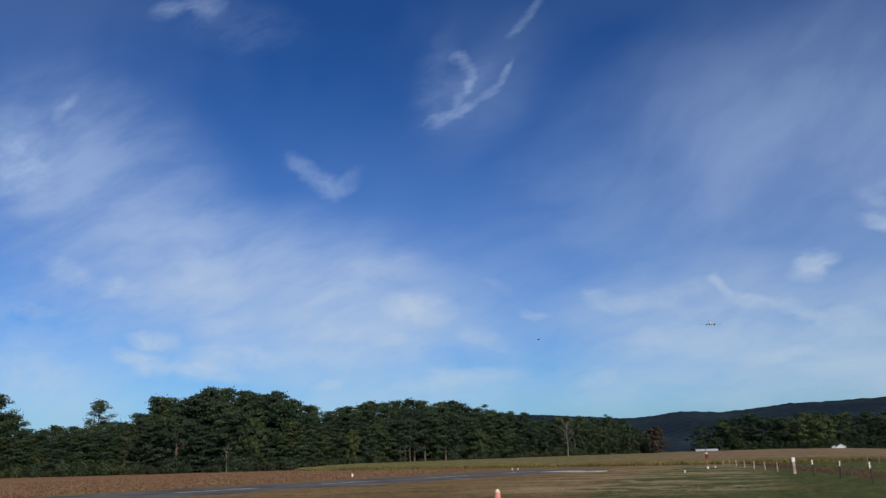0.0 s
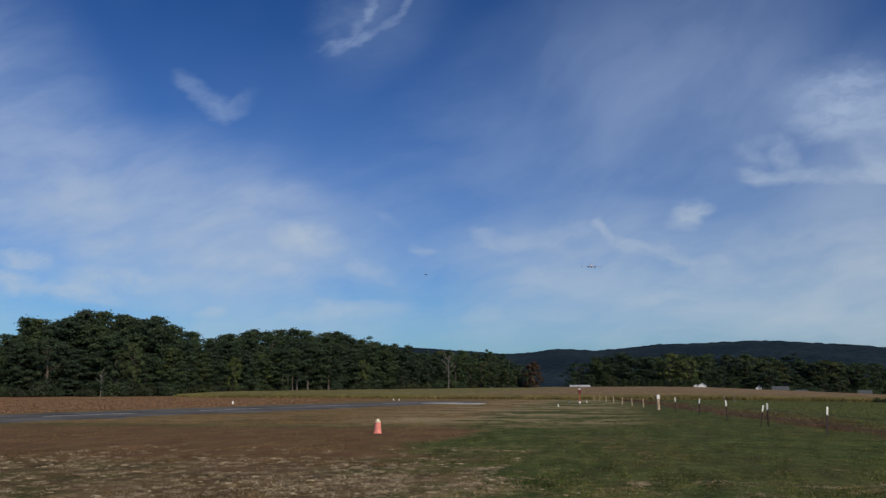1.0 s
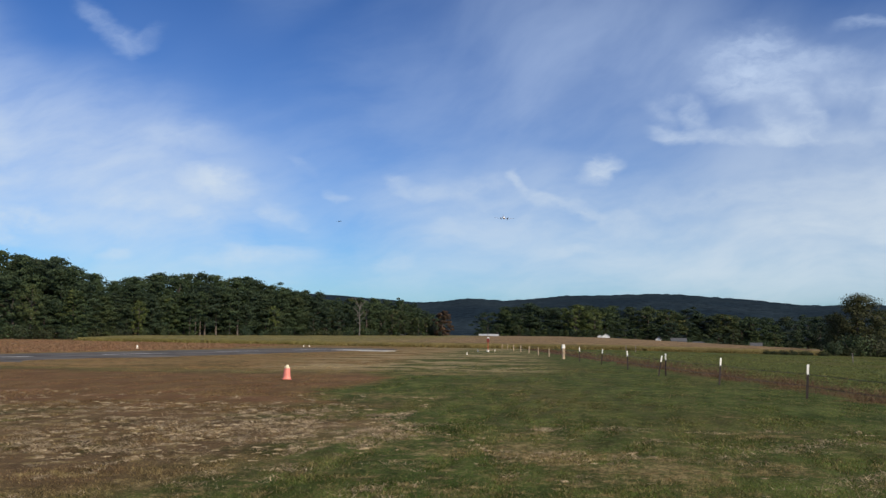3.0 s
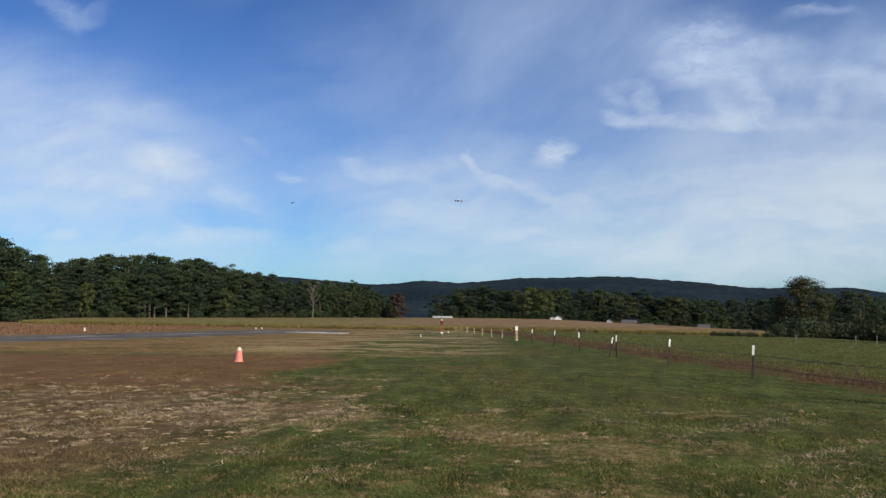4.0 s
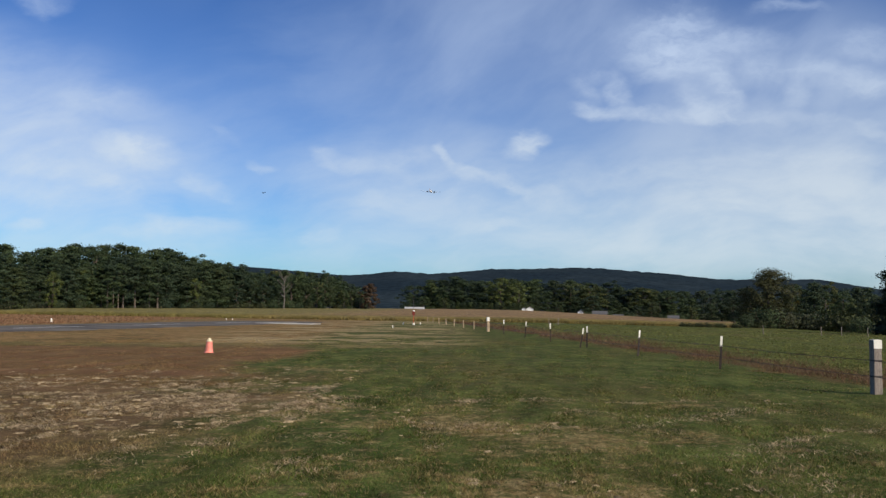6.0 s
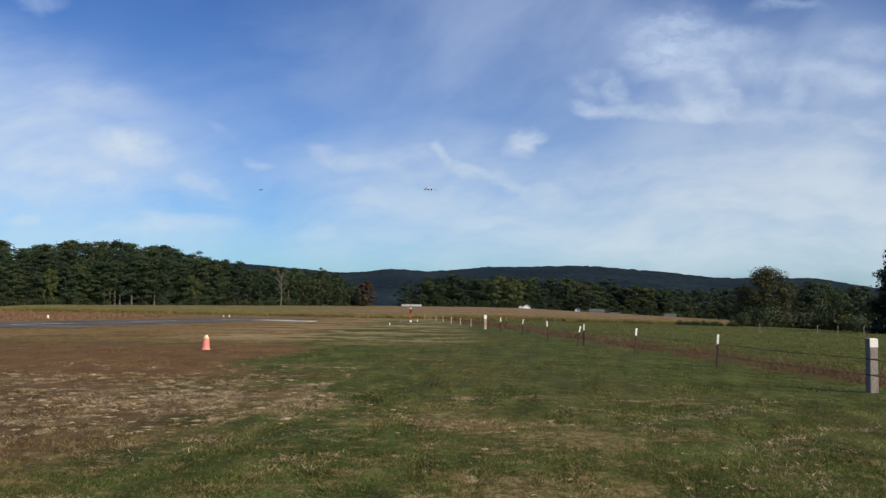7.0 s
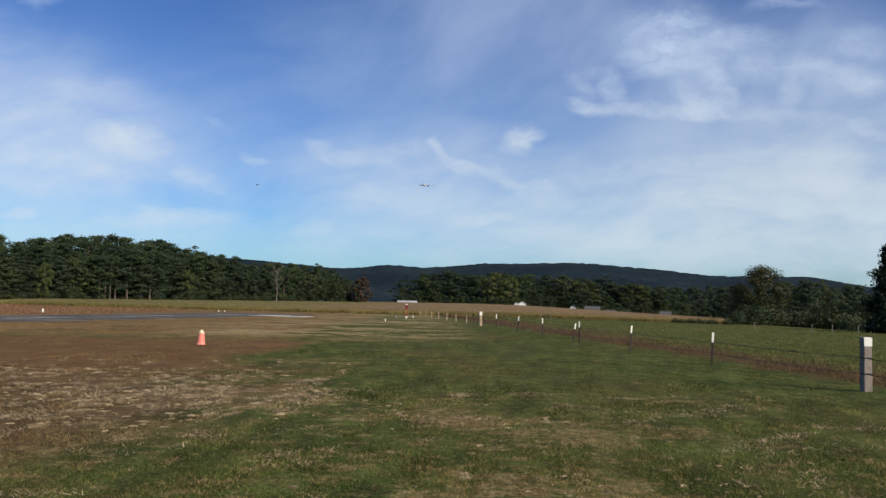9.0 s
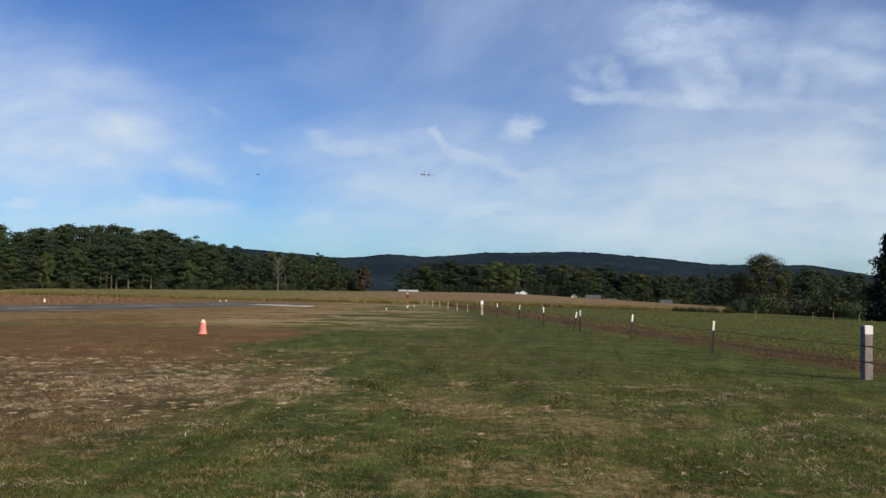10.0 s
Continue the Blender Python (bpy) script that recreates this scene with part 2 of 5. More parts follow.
def turf_group():
    """The colours of the mown land, by place: green turf, straw, red-brown stubble, verge and pasture."""
    tree = bpy.data.node_groups.new("turf_colour", "ShaderNodeTree")
    tree.interface.new_socket("Color", in_out="OUTPUT", socket_type="NodeSocketColor")
    tree.interface.new_socket("Dry", in_out="OUTPUT", socket_type="NodeSocketFloat")
    n = Nodes(tree)
    out = n.node("NodeGroupOutput")
    at = n.node("ShaderNodeNewGeometry").outputs["Position"]
    px, py, pz = n.xyz(at)
    flat = n.combine(px, py)
    wob = n.vec("SUBTRACT", n.noise(flat, 0.22, 5.0, 0.65, True), (0.5, 0.5, 0.5))
    warped = n.vec("ADD", flat, n.scaled(wob, 9.0))
    qx, qy, qz = n.xyz(warped)
    along = n.mapped(flat, scale=(1.0, 2.2, 1.0))
    broad, mid, small = n.noise(along, 0.14, 4.0, 0.6), n.noise(along, 1.0, 6.0, 0.68), n.noise(along, 7.0, 5.0, 0.68)
    lumps = n.noise(along, 2.1, 6.0, 0.72)
    lush = n.mix(n.step(mid, 0.35, 0.68), (0.042, 0.068, 0.015), (0.108, 0.136, 0.034))
    lush = n.mix(n.step(small, 0.48, 0.74, 0.0, 0.5), lush, (0.17, 0.145, 0.048))
    turf = n.mix(n.step(broad, 0.42, 0.64, 0.0, 0.34), lush, (0.14, 0.105, 0.038))
    turf = n.scaled(turf, n.step(lumps, 0.34, 0.66, 0.68, 1.30))
    turf = n.mix(n.step(lumps, 0.60, 0.74, 0.0, 0.45), turf, (0.20, 0.165, 0.062))
    # straw where the mower left it, and worn ground close by
    straw_tone = n.mix(n.step(small, 0.35, 0.7), (0.20, 0.140, 0.056), (0.38, 0.295, 0.145))
    patch = n.noise(n.mapped(flat, scale=(1.4, 1.0, 1.0)), 0.75, 7.0, 0.74)
    near = n.math("MULTIPLY", n.step(qy, 17.0, 11.0), n.step(qx, 6.5, 2.5))
    wear = n.math("MULTIPLY_ADD", patch, 1.5, -0.82)
    wear = n.math("MULTIPLY_ADD", near, 0.16, wear)
    for cx, cy, rx, ry, rot, amount in (
            (-6.2, 37.5, 6.0, 2.6, 0, 1.6), (-3.6, 23.4, 2.4, 2.4, 20, 1.0), (-3.4, 16.2, 2.4, 2.2, 20, 1.1),
            (-0.6, 13.9, 2.2, 2.2, 0, 0.7), (0.8, 12.0, 2.6, 2.0, 0, 0.8), (4.3, 15.4, 1.9, 1.4, 0, 0.9), (-0.9, 27.0, 0.5, 12.0, 2, 0.45), (0.8, 27.0, 0.4, 10.0, 0, 0.35),
            (0.8, 7.7, 2.2, 1.4, 10, 0.8), (-3.5, 52.0, 7.0, 3.0, 0, 1.1), (-2.5, 66.0, 7.0, 3.5, 0, 0.8)):
        wear = n.math("MULTIPLY_ADD", n.blob(warped, cx, cy, rx, ry, rot), amount, wear)
    tuft = n.noise(n.mapped(flat, scale=(1.0, 0.85, 1.0)), 2.4, 6.0, 0.72)
    dry = n.step(n.math("MULTIPLY_ADD", wear, 0.28, tuft), 0.53, 0.68)
    dry = n.math("MULTIPLY", dry, n.step(n.noise(flat, 8.0, 5.0, 0.7), 0.38, 0.58, 0.25, 1.0))
    # clumps of dead cuttings to the side of the stubble
    belt = n.math("MULTIPLY", n.math("MULTIPLY", n.step(qx, -1.8, -4.6), n.step(n.math("SUBTRACT", qy, n.math("MULTIPLY", px, 0.9)), 11.0, 15.5)), n.step(qy, 24.0, 17.0))
    belt = n.math("MULTIPLY", belt, n.step(n.noise(flat, 0.24, 4.0, 0.65), 0.40, 0.52, 0.30, 1.0))
    clump = n.step(n.noise(n.mapped(flat, scale=(1.3, 1.0, 1.0)), 2.6, 3.0, 0.6), 0.53, 0.62)
    soil = n.mix(n.step(mid, 0.3, 0.7), (0.085, 0.054, 0.028), (0.21, 0.140, 0.070))
    bare = n.math("MULTIPLY", n.step(n.noise(flat, 2.4, 5.0, 0.7), 0.56, 0.68, 0.0, 0.75), n.step(qy, 24.0, 14.0))
    turf = n.mix(bare, turf, (0.070, 0.052, 0.026))
    fleck = n.math("MULTIPLY", n.step(n.noise(flat, 16.0, 3.0, 0.6), 0.55, 0.66, 0.0, 0.75), n.step(patch, 0.36, 0.54))
    turf = n.mix(fleck, turf, straw_tone)
    land = n.mix(dry, turf, straw_tone)
    land = n.mix(n.math("MULTIPLY", belt, n.step(mid, 0.30, 0.48, 0.35, 1.0)), land, soil)
    land = n.mix(n.math("MULTIPLY", belt, clump), land, straw_tone)
    # red-brown stubble
    stub = n.math("MULTIPLY", n.math("MULTIPLY", n.step(qx, -4.8, -6.6), n.step(qy, 15.0, 22.0)), n.step(qy, 39.0, 34.0))
    stub_tone = n.mix(n.step(mid, 0.3, 0.7), (0.170, 0.086, 0.044), (0.255, 0.142, 0.072))
    stub_tone = n.mix(n.step(small, 0.5, 0.8, 0.0, 0.5), stub_tone, (0.24, 0.16, 0.09))
    land = n.mix(n.math("MULTIPLY", stub, n.step(patch, 0.35, 0.55, 1.0, 0.72)), land, stub_tone)
    # yellowed verge along the runway
    verge = n.math("MULTIPLY", n.step(qx, -6.0, -9.5), n.step(qy, 36.0, 40.0))
    verge_tone = n.mix(n.step(patch, 0.4, 0.62), (0.305, 0.180, 0.076), (0.185, 0.140, 0.055))
    verge_tone = n.scaled(verge_tone, n.step(lumps, 0.34, 0.66, 0.70, 1.30))
    land = n.mix(verge, land, verge_tone)
    # bands of bleached grass across the lane further out
    band = n.noise(n.mapped(warped, scale=(2.0, 1.0, 1.0)), 0.30, 6.0, 0.68)
    bands = n.math("MULTIPLY", n.math("MULTIPLY", n.step(qy, 34.0, 44.0), n.math("MULTIPLY", n.step(px, 3.0, -1.0), n.step(px, -17.0, -11.0, 0.15, 1.0))), n.step(band, 0.47, 0.55, 0.0, 0.9))
    land = n.mix(bands, land, (0.38, 0.295, 0.155))
    dull = n.math("MULTIPLY", n.math("MULTIPLY", n.step(qy, 36.0, 42.0), n.step(px, -4.0, -10.0)), n.step(band, 0.47, 0.38, 0.0, 0.7))
    land = n.mix(dull, land, (0.105, 0.085, 0.034))
    # rank red-brown grass beyond the runway and along the fence
    beyond = n.math("ADD", px, n.math("MULTIPLY", py, -0.269))
    rank = n.math("MULTIPLY", n.step(beyond, -56.0, -58.5), n.step(py, 20.0, 30.0))
    rank = n.math("MULTIPLY", n.math("MULTIPLY", rank, n.step(py, 150.0, 146.0)), n.step(px, -33.0, -40.0))
    rank_tone = n.mix(n.step(broad, 0.35, 0.65), (0.300, 0.150, 0.076), (0.285, 0.185, 0.088))
    land = n.mix(rank, land, rank_tone)
    fence_line = n.math("SUBTRACT", n.math("SUBTRACT", qx, 11.9), n.math("MULTIPLY", py, -0.112))
    strip = n.math("MULTIPLY", n.step(fence_line, -0.2, 0.8), n.step(fence_line, 5.2, 2.4))
    land = n.mix(n.math("MULTIPLY", strip, n.step(mid, 0.35, 0.65, 0.30, 0.85)), land, (0.125, 0.070, 0.037))
    pasture = n.step(fence_line, 2.2, 5.2)
    pasture_tone = n.mix(n.step(n.noise(n.mapped(flat, scale=(1.0, 0.5, 1)), 0.9, 6.0, 0.7), 0.34, 0.66), (0.072, 0.096, 0.020), (0.130, 0.134, 0.038))
    pasture_tone = n.scaled(pasture_tone, n.step(lumps, 0.34, 0.66, 0.55, 1.40))
    pasture_tone = n.mix(n.step(broad, 0.50, 0.66, 0.0, 0.4), pasture_tone, (0.15, 0.105, 0.045))
    land = n.mix(pasture, land, pasture_tone)
    # faint wheel tracks down the lane
    track = n.math("MULTIPLY", n.math("PINGPONG", n.math("ADD", qx, 0.02), 1.4), 1.0)
    lane = n.math("MULTIPLY", n.math("MULTIPLY", n.step(px, -3.0, -1.6), n.step(px, 4.5, 3.0)), n.step(track, 0.35, 0.0, 0.0, 0.5))
    land = n.mix(n.math("MULTIPLY", lane, n.step(py, 12.0, 20.0)), land, (0.10, 0.085, 0.04))
    n.link(land, out.inputs["Color"])
    n.link(dry, out.inputs["Dry"])
    return tree


TURF = turf_group()


def turf_material(name, gain, islands):
    m, n, p = material(name)
    g = n.node("ShaderNodeGroup")
    g.node_tree = TURF
    at = n.node("ShaderNodeNewGeometry")
    c = g.outputs["Color"]
    if islands:
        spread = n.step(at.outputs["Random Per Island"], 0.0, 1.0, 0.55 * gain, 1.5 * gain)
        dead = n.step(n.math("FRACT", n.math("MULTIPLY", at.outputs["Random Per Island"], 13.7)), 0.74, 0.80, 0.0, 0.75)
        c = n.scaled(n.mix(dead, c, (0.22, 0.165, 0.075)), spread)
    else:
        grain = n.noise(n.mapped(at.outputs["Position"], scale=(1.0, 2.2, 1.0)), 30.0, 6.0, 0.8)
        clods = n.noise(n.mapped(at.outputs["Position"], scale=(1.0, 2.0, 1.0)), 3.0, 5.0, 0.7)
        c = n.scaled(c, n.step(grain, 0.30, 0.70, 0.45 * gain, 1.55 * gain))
        height = n.math("ADD", n.math("MULTIPLY", grain, 0.5), clods)
        n.link(n.bump(height, 0.45, 0.06), p.inputs["Normal"])
    n.link(c, p.inputs["Base Color"])
    if islands:
        thin_leaf(m, n, p, c, 0.4)
    p.inputs["Roughness"].default_value = 0.85 if islands else 1.0
    p.inputs["Specular IOR Level"].default_value = 0.05
    return m


# low gain darkens the ground colour for the shade between blades
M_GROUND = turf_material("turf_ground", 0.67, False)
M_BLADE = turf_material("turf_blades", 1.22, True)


def foliage(name, dark, light, autumn=None, autumn_share=0.0):
    """Leaves or needles: tone by clump, by leaf and by tree; some light passes through."""
    m, n, p = material(name)
    geo, ob = n.node("ShaderNodeNewGeometry"), n.node("ShaderNodeObjectInfo")
    patchy = n.noise(geo.outputs["Position"], 0.45, 3.0, 0.6)
    c = n.mix(n.step(patchy, 0.32, 0.68), dark, light)
    if autumn:
        turned = n.math("MULTIPLY", n.step(patchy, 0.50, 0.66), n.step(ob.outputs["Random"], 1.0 - autumn_share, 1.02 - autumn_share))
        c = n.mix(turned, c, autumn)
    c = n.scaled(c, n.step(geo.outputs["Random Per Island"], 0.0, 1.0, 0.72, 1.28))
    c = n.vec("MULTIPLY", c, n.mix(ob.outputs["Random"], (0.80, 0.86, 1.02), (1.22, 1.24, 0.98)))
    # some trees are browned by drought
    browned = n.step(n.math("FRACT", n.math("MULTIPLY", ob.outputs["Random"], 7.3)), 0.72, 1.0)
    c = n.vec("MULTIPLY", c, n.mix(browned, (1.0, 1.0, 1.0), (1.16, 1.0, 0.92)))
    n.link(c, p.inputs["Base Color"])
    p.inputs["Roughness"].default_value = 0.7
    p.inputs["Specular IOR Level"].default_value = 0.25
    thin_leaf(m, n, p, c, 0.22)
    return m


def bark(name, dark, light):
    m, n, p = material(name)
    at = n.node("ShaderNodeTexCoord").outputs["Object"]
    ridges = n.noise(n.mapped(at, scale=(0.12, 0.12, 0.8)), 2.0, 5.0, 0.65)
    n.link(n.mix(n.step(ridges, 0.35, 0.65), dark, light), p.inputs["Base Color"])
    n.link(n.bump(ridges, 0.8, 0.04), p.inputs["Normal"])
    p.inputs["Roughness"].default_value = 0.9
    return m


M_NEEDLE = foliage("pine_needles", (0.023, 0.038, 0.018), (0.053, 0.072, 0.031), (0.080, 0.092, 0.030), 0.14)
M_SPRUCE = foliage("spruce_needles", (0.010, 0.018, 0.012), (0.022, 0.033, 0.018))
M_LEAF = foliage("broad_leaves", (0.023, 0.039, 0.018), (0.054, 0.073, 0.031), (0.090, 0.084, 0.030), 0.18)
M_LIME = foliage("yellow_green_leaves", (0.050, 0.066, 0.020), (0.112, 0.128, 0.036))
M_RUST = foliage("rusty_leaves", (0.062, 0.040, 0.020), (0.125, 0.070, 0.034))
M_OLIVE = foliage("thin_olive_leaves", (0.020, 0.026, 0.011), (0.050, 0.056, 0.022))
M_BARK = bark("pine_bark", (0.055, 0.040, 0.030), (0.16, 0.125, 0.098))
# same bark with the shade inside the crowns put into its colour
M_SHADED_BARK = bark("shaded_bark", (0.030, 0.023, 0.018), (0.085, 0.066, 0.052))
M_PALE_BARK = bark("pale_bark", (0.085, 0.072, 0.060), (0.20, 0.175, 0.150))


def crop_material():
    m, n, p = material("ripening_crop")
    geo = n.node("ShaderNodeNewGeometry")
    at = geo.outputs["Position"]
    x, y, z = n.xyz(at)
    near = n.math("SUBTRACT", y, n.math("SUBTRACT", 112.0, n.math("MULTIPLY", n.math("MINIMUM", x, 0.0), 0.38)))
    rows = n.noise(n.mapped(n.combine(x, y), scale=(6.0, 1.0, 1.0)), 0.35, 4.0, 0.6)
    tan = n.mix(n.step(rows, 0.35, 0.65), (0.215, 0.138, 0.058), (0.335, 0.218, 0.092))
    green = n.mix(n.step(rows, 0.35, 0.65), (0.175, 0.150, 0.034), (0.25, 0.205, 0.058))
    leftness = n.step(x, -8.0, -35.0)
    edge = n.math("MAXIMUM", n.step(near, 16.0, 4.0, 0.0, 0.7), leftness)
    c = n.mix(edge, tan, green)
    c = n.scaled(c, n.step(n.noise(n.mapped(n.combine(x, y), scale=(2.5, 1.0, 1.0)), 0.8, 5.0, 0.7), 0.35, 0.65, 0.72, 1.22))
    n.link(c, p.inputs["Base Color"])
    n.link(n.bump(n.noise(at, 2.0, 5.0, 0.7), 0.9, 0.25), p.inputs["Normal"])
    p.inputs["Roughness"].default_value = 0.9
    thin_leaf(m, n, p, c, 0.3)
    return m


M_CROP = crop_material()


def rank_material(name, dark, light):
    m, n, p = material(name)
    geo = n.node("ShaderNodeNewGeometry")
    tone = n.noise(geo.outputs["Position"], 0.5, 4.0, 0.65)
    c = n.mix(n.step(tone, 0.35, 0.65), dark, light)
    c = n.scaled(c, n.step(geo.outputs["Random Per Island"], 0.0, 1.0, 0.6, 1.4))
    n.link(c, p.inputs["Base Color"])
    p.inputs["Roughness"].default_value = 0.9
    thin_leaf(m, n, p, c, 0.35)
    return m


M_RANK = rank_material("rank_grass", (0.230, 0.115, 0.058), (0.290, 0.180, 0.088))
M_FENCE_GRASS = rank_material("fence_grass", (0.115, 0.058, 0.032), (0.175, 0.105, 0.055))
M_PASTURE = rank_material("pasture_grass", (0.105, 0.122, 0.030), (0.185, 0.182, 0.056))


def straw_material():
    m, n, p = material("dead_straw")
    geo = n.node("ShaderNodeNewGeometry")
    tone = n.noise(geo.outputs["Position"], 2.0, 4.0, 0.65)
    c = n.mix(n.step(tone, 0.35, 0.65), (0.22, 0.155, 0.085), (0.50, 0.39, 0.24))
    c = n.scaled(c, n.step(geo.outputs["Random Per Island"], 0.0, 1.0, 0.6, 1.35))
    n.link(c, p.inputs["Base Color"])
    p.inputs["Roughness"].default_value = 0.85
    thin_leaf(m, n, p, c, 0.3)
    return m


M_STRAW = straw_material()


def mat_material():
    m, n, p = material("matted_straw")
    geo = n.node("ShaderNodeNewGeometry")
    fibres, tone = n.noise(geo.outputs["Position"], 55.0, 5.0, 0.75), n.noise(geo.outputs["Position"], 9.0, 4.0, 0.65)
    c = n.mix(n.step(fibres, 0.36, 0.62), (0.17, 0.120, 0.066), (0.56, 0.44, 0.27))
    c = n.mix(n.step(tone, 0.50, 0.62, 0.0, 0.7), c, (0.13, 0.105, 0.050))
    c = n.scaled(c, n.step(geo.outputs["Random Per Island"], 0.0, 1.0, 0.50, 1.10))
    n.link(c, p.inputs["Base Color"])
    n.link(n.bump(fibres, 1.0, 0.02), p.inputs["Normal"])
    p.inputs["Roughness"].default_value = 0.95
    p.inputs["Specular IOR Level"].default_value = 0.05
    return m


M_MAT = mat_material()


def asphalt_material():
    m, n, p = material("old_asphalt")
    at = n.node("ShaderNodeNewGeometry").outputs["Position"]
    stains, grit = n.noise(at, 0.25, 5.0, 0.65), n.noise(at, 14.0, 3.0, 0.7)
    c = n.mix(n.step(stains, 0.35, 0.65), (0.060, 0.056, 0.051), (0.135, 0.124, 0.110))
    c = n.scaled(c, n.step(grit, 0.25, 0.75, 0.85, 1.15))
    n.link(c, p.inputs["Base Color"])
    n.link(n.bump(grit, 0.5, 0.01), p.inputs["Normal"])
    p.inputs["Roughness"].default_value = 0.95
    p.inputs["Specular IOR Level"].default_value = 0.1
    return m


M_ASPHALT = asphalt_material()


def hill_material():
    m, n, p = material("hazy_wooded_hill")
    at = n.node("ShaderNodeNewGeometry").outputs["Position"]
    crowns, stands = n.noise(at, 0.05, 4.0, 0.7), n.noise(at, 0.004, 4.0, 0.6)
    # blue tint paints distance haze and slope shade into the forest colour
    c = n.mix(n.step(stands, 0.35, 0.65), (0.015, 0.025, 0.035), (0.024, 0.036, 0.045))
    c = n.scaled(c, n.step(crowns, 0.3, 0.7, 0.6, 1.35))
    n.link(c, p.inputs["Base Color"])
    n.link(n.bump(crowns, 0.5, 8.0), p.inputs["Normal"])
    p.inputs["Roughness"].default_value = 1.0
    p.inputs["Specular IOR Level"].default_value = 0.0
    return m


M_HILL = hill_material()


def weathered_wood():
    m, n, p = material("weathered_wood")
    at = n.node("ShaderNodeTexCoord").outputs["Object"]
    grain = n.noise(n.mapped(at, scale=(0.05, 0.05, 0.9)), 5.0, 6.0, 0.7)
    stain = n.noise(at, 6.0, 4.0, 0.6)
    c = n.mix(n.step(grain, 0.35, 0.65), (0.15, 0.122, 0.100), (0.32, 0.265, 0.22))
    c = n.mix(n.step(stain, 0.52, 0.75, 0.0, 0.5), c, (0.12, 0.10, 0.085))
    n.link(c, p.inputs["Base Color"])
    n.link(n.bump(grain, 0.8, 0.008), p.inputs["Normal"])
    p.inputs["Roughness"].default_value = 0.9
    return m


M_WOOD = weathered_wood()
M_WHITE = plain("white_paint", (0.82, 0.77, 0.68), 0.5, 0.0, 0.08, 9.0)
M_FADED = plain("faded_marking", (0.29, 0.285, 0.27), 0.8, 0.0, 0.4, 0.8)
M_TAN_WOOD = plain("tan_timber", (0.40, 0.29, 0.18), 0.8, 0.0, 0.25, 3.0, 0.004)
M_STEEL = plain("rusty_dark_steel", (0.034, 0.021, 0.015), 0.7, 0.1, 0.3, 12.0, 0.002)
M_WIRE = plain("rusty_wire", (0.055, 0.040, 0.032), 0.6, 0.7, 0.3, 5.0)
M_ORANGE = plain("faded_orange_plastic", (0.80, 0.25, 0.18), 0.55, 0.0, 0.14, 7.0)
M_CREAM = plain("cream_band", (0.74, 0.62, 0.40), 0.5, 0.0, 0.12, 9.0)
M_RUSTBOX = plain("dark_red_enamel", (0.20, 0.035, 0.022), 0.5, 0.2, 0.2, 6.0)
M_POLE = plain("orange_enamel", (0.46, 0.11, 0.04), 0.55, 0.1, 0.25, 6.0)
M_GLASS_DARK = plain("dark_glass", (0.015, 0.018, 0.022), 0.08, 0.0, 0.05, 3.0)
M_AIR_WHITE = plain("aircraft_white", (0.78, 0.78, 0.76), 0.3, 0.0, 0.05, 1.5)
M_AIR_RED = plain("aircraft_maroon", (0.22, 0.020, 0.035), 0.3, 0.0, 0.08, 1.5)
M_AIR_DARK = plain("aircraft_black", (0.02, 0.02, 0.024), 0.45, 0.0, 0.1, 1.5)
M_ROOF = plain("grey_roofing", (0.075, 0.075, 0.078), 0.8, 0.0, 0.15, 0.8)
M_TIN = plain("pale_tin_roofing", (0.38, 0.38, 0.37), 0.6, 0.0, 0.08, 0.7)
M_SIDING = plain("white_siding", (0.78, 0.78, 0.76), 0.7, 0.0, 0.06, 0.7)
M_PALE_SIDING = plain("pale_grey_siding", (0.34, 0.34, 0.34), 0.7, 0.0, 0.1, 0.7)
M_GREY_SIDING = plain("grey_siding", (0.115, 0.112, 0.11), 0.7, 0.0, 0.08, 0.7)


# ---- mesh helpers ----
def mesh_np(name, verts, faces, smooth=False):
    """A mesh from arrays; every face has the same number of corners."""
    me = bpy.data.meshes.new(name)
    verts, faces = np.asarray(verts, dtype=np.float32), np.asarray(faces, dtype=np.int32)
    count, k = faces.shape
    me.vertices.add(len(verts))
    me.vertices.foreach_set("co", verts.ravel())
    me.loops.add(count * k)
    me.loops.foreach_set("vertex_index", faces.ravel())
    me.polygons.add(count)
    me.polygons.foreach_set("loop_start", np.arange(0, count * k, k, dtype=np.int32))
    me.update(calc_edges=True)
    if smooth:
        me.polygons.foreach_set("use_smooth", np.ones(count, dtype=bool))
    return me


def part_of(name, me, mat, parent=None, label=""):
    me.materials.append(mat)
    ob = new(name, me)
    ob.parent = parent
    return tagged(ob, label)


def part(name, bm, mat, parent=None, label="", smooth=False):
    """Links a bmesh as one mesh object under a thing or a part."""
    me = bpy.data.meshes.new(name)
    bmesh.ops.recalc_face_normals(bm, faces=bm.faces)
    for face in bm.faces:
        face.smooth = smooth
    bm.to_mesh(me)
    bm.free()
    return part_of(name, me, mat, parent, label)


def thing(name, label, category, m=None, group="", kind=""):
    ob = new(name)
    ob.empty_display_size = 0.2
    if m is not None:
        ob.matrix_basis = m
    return tagged(ob, label, category, group, kind)


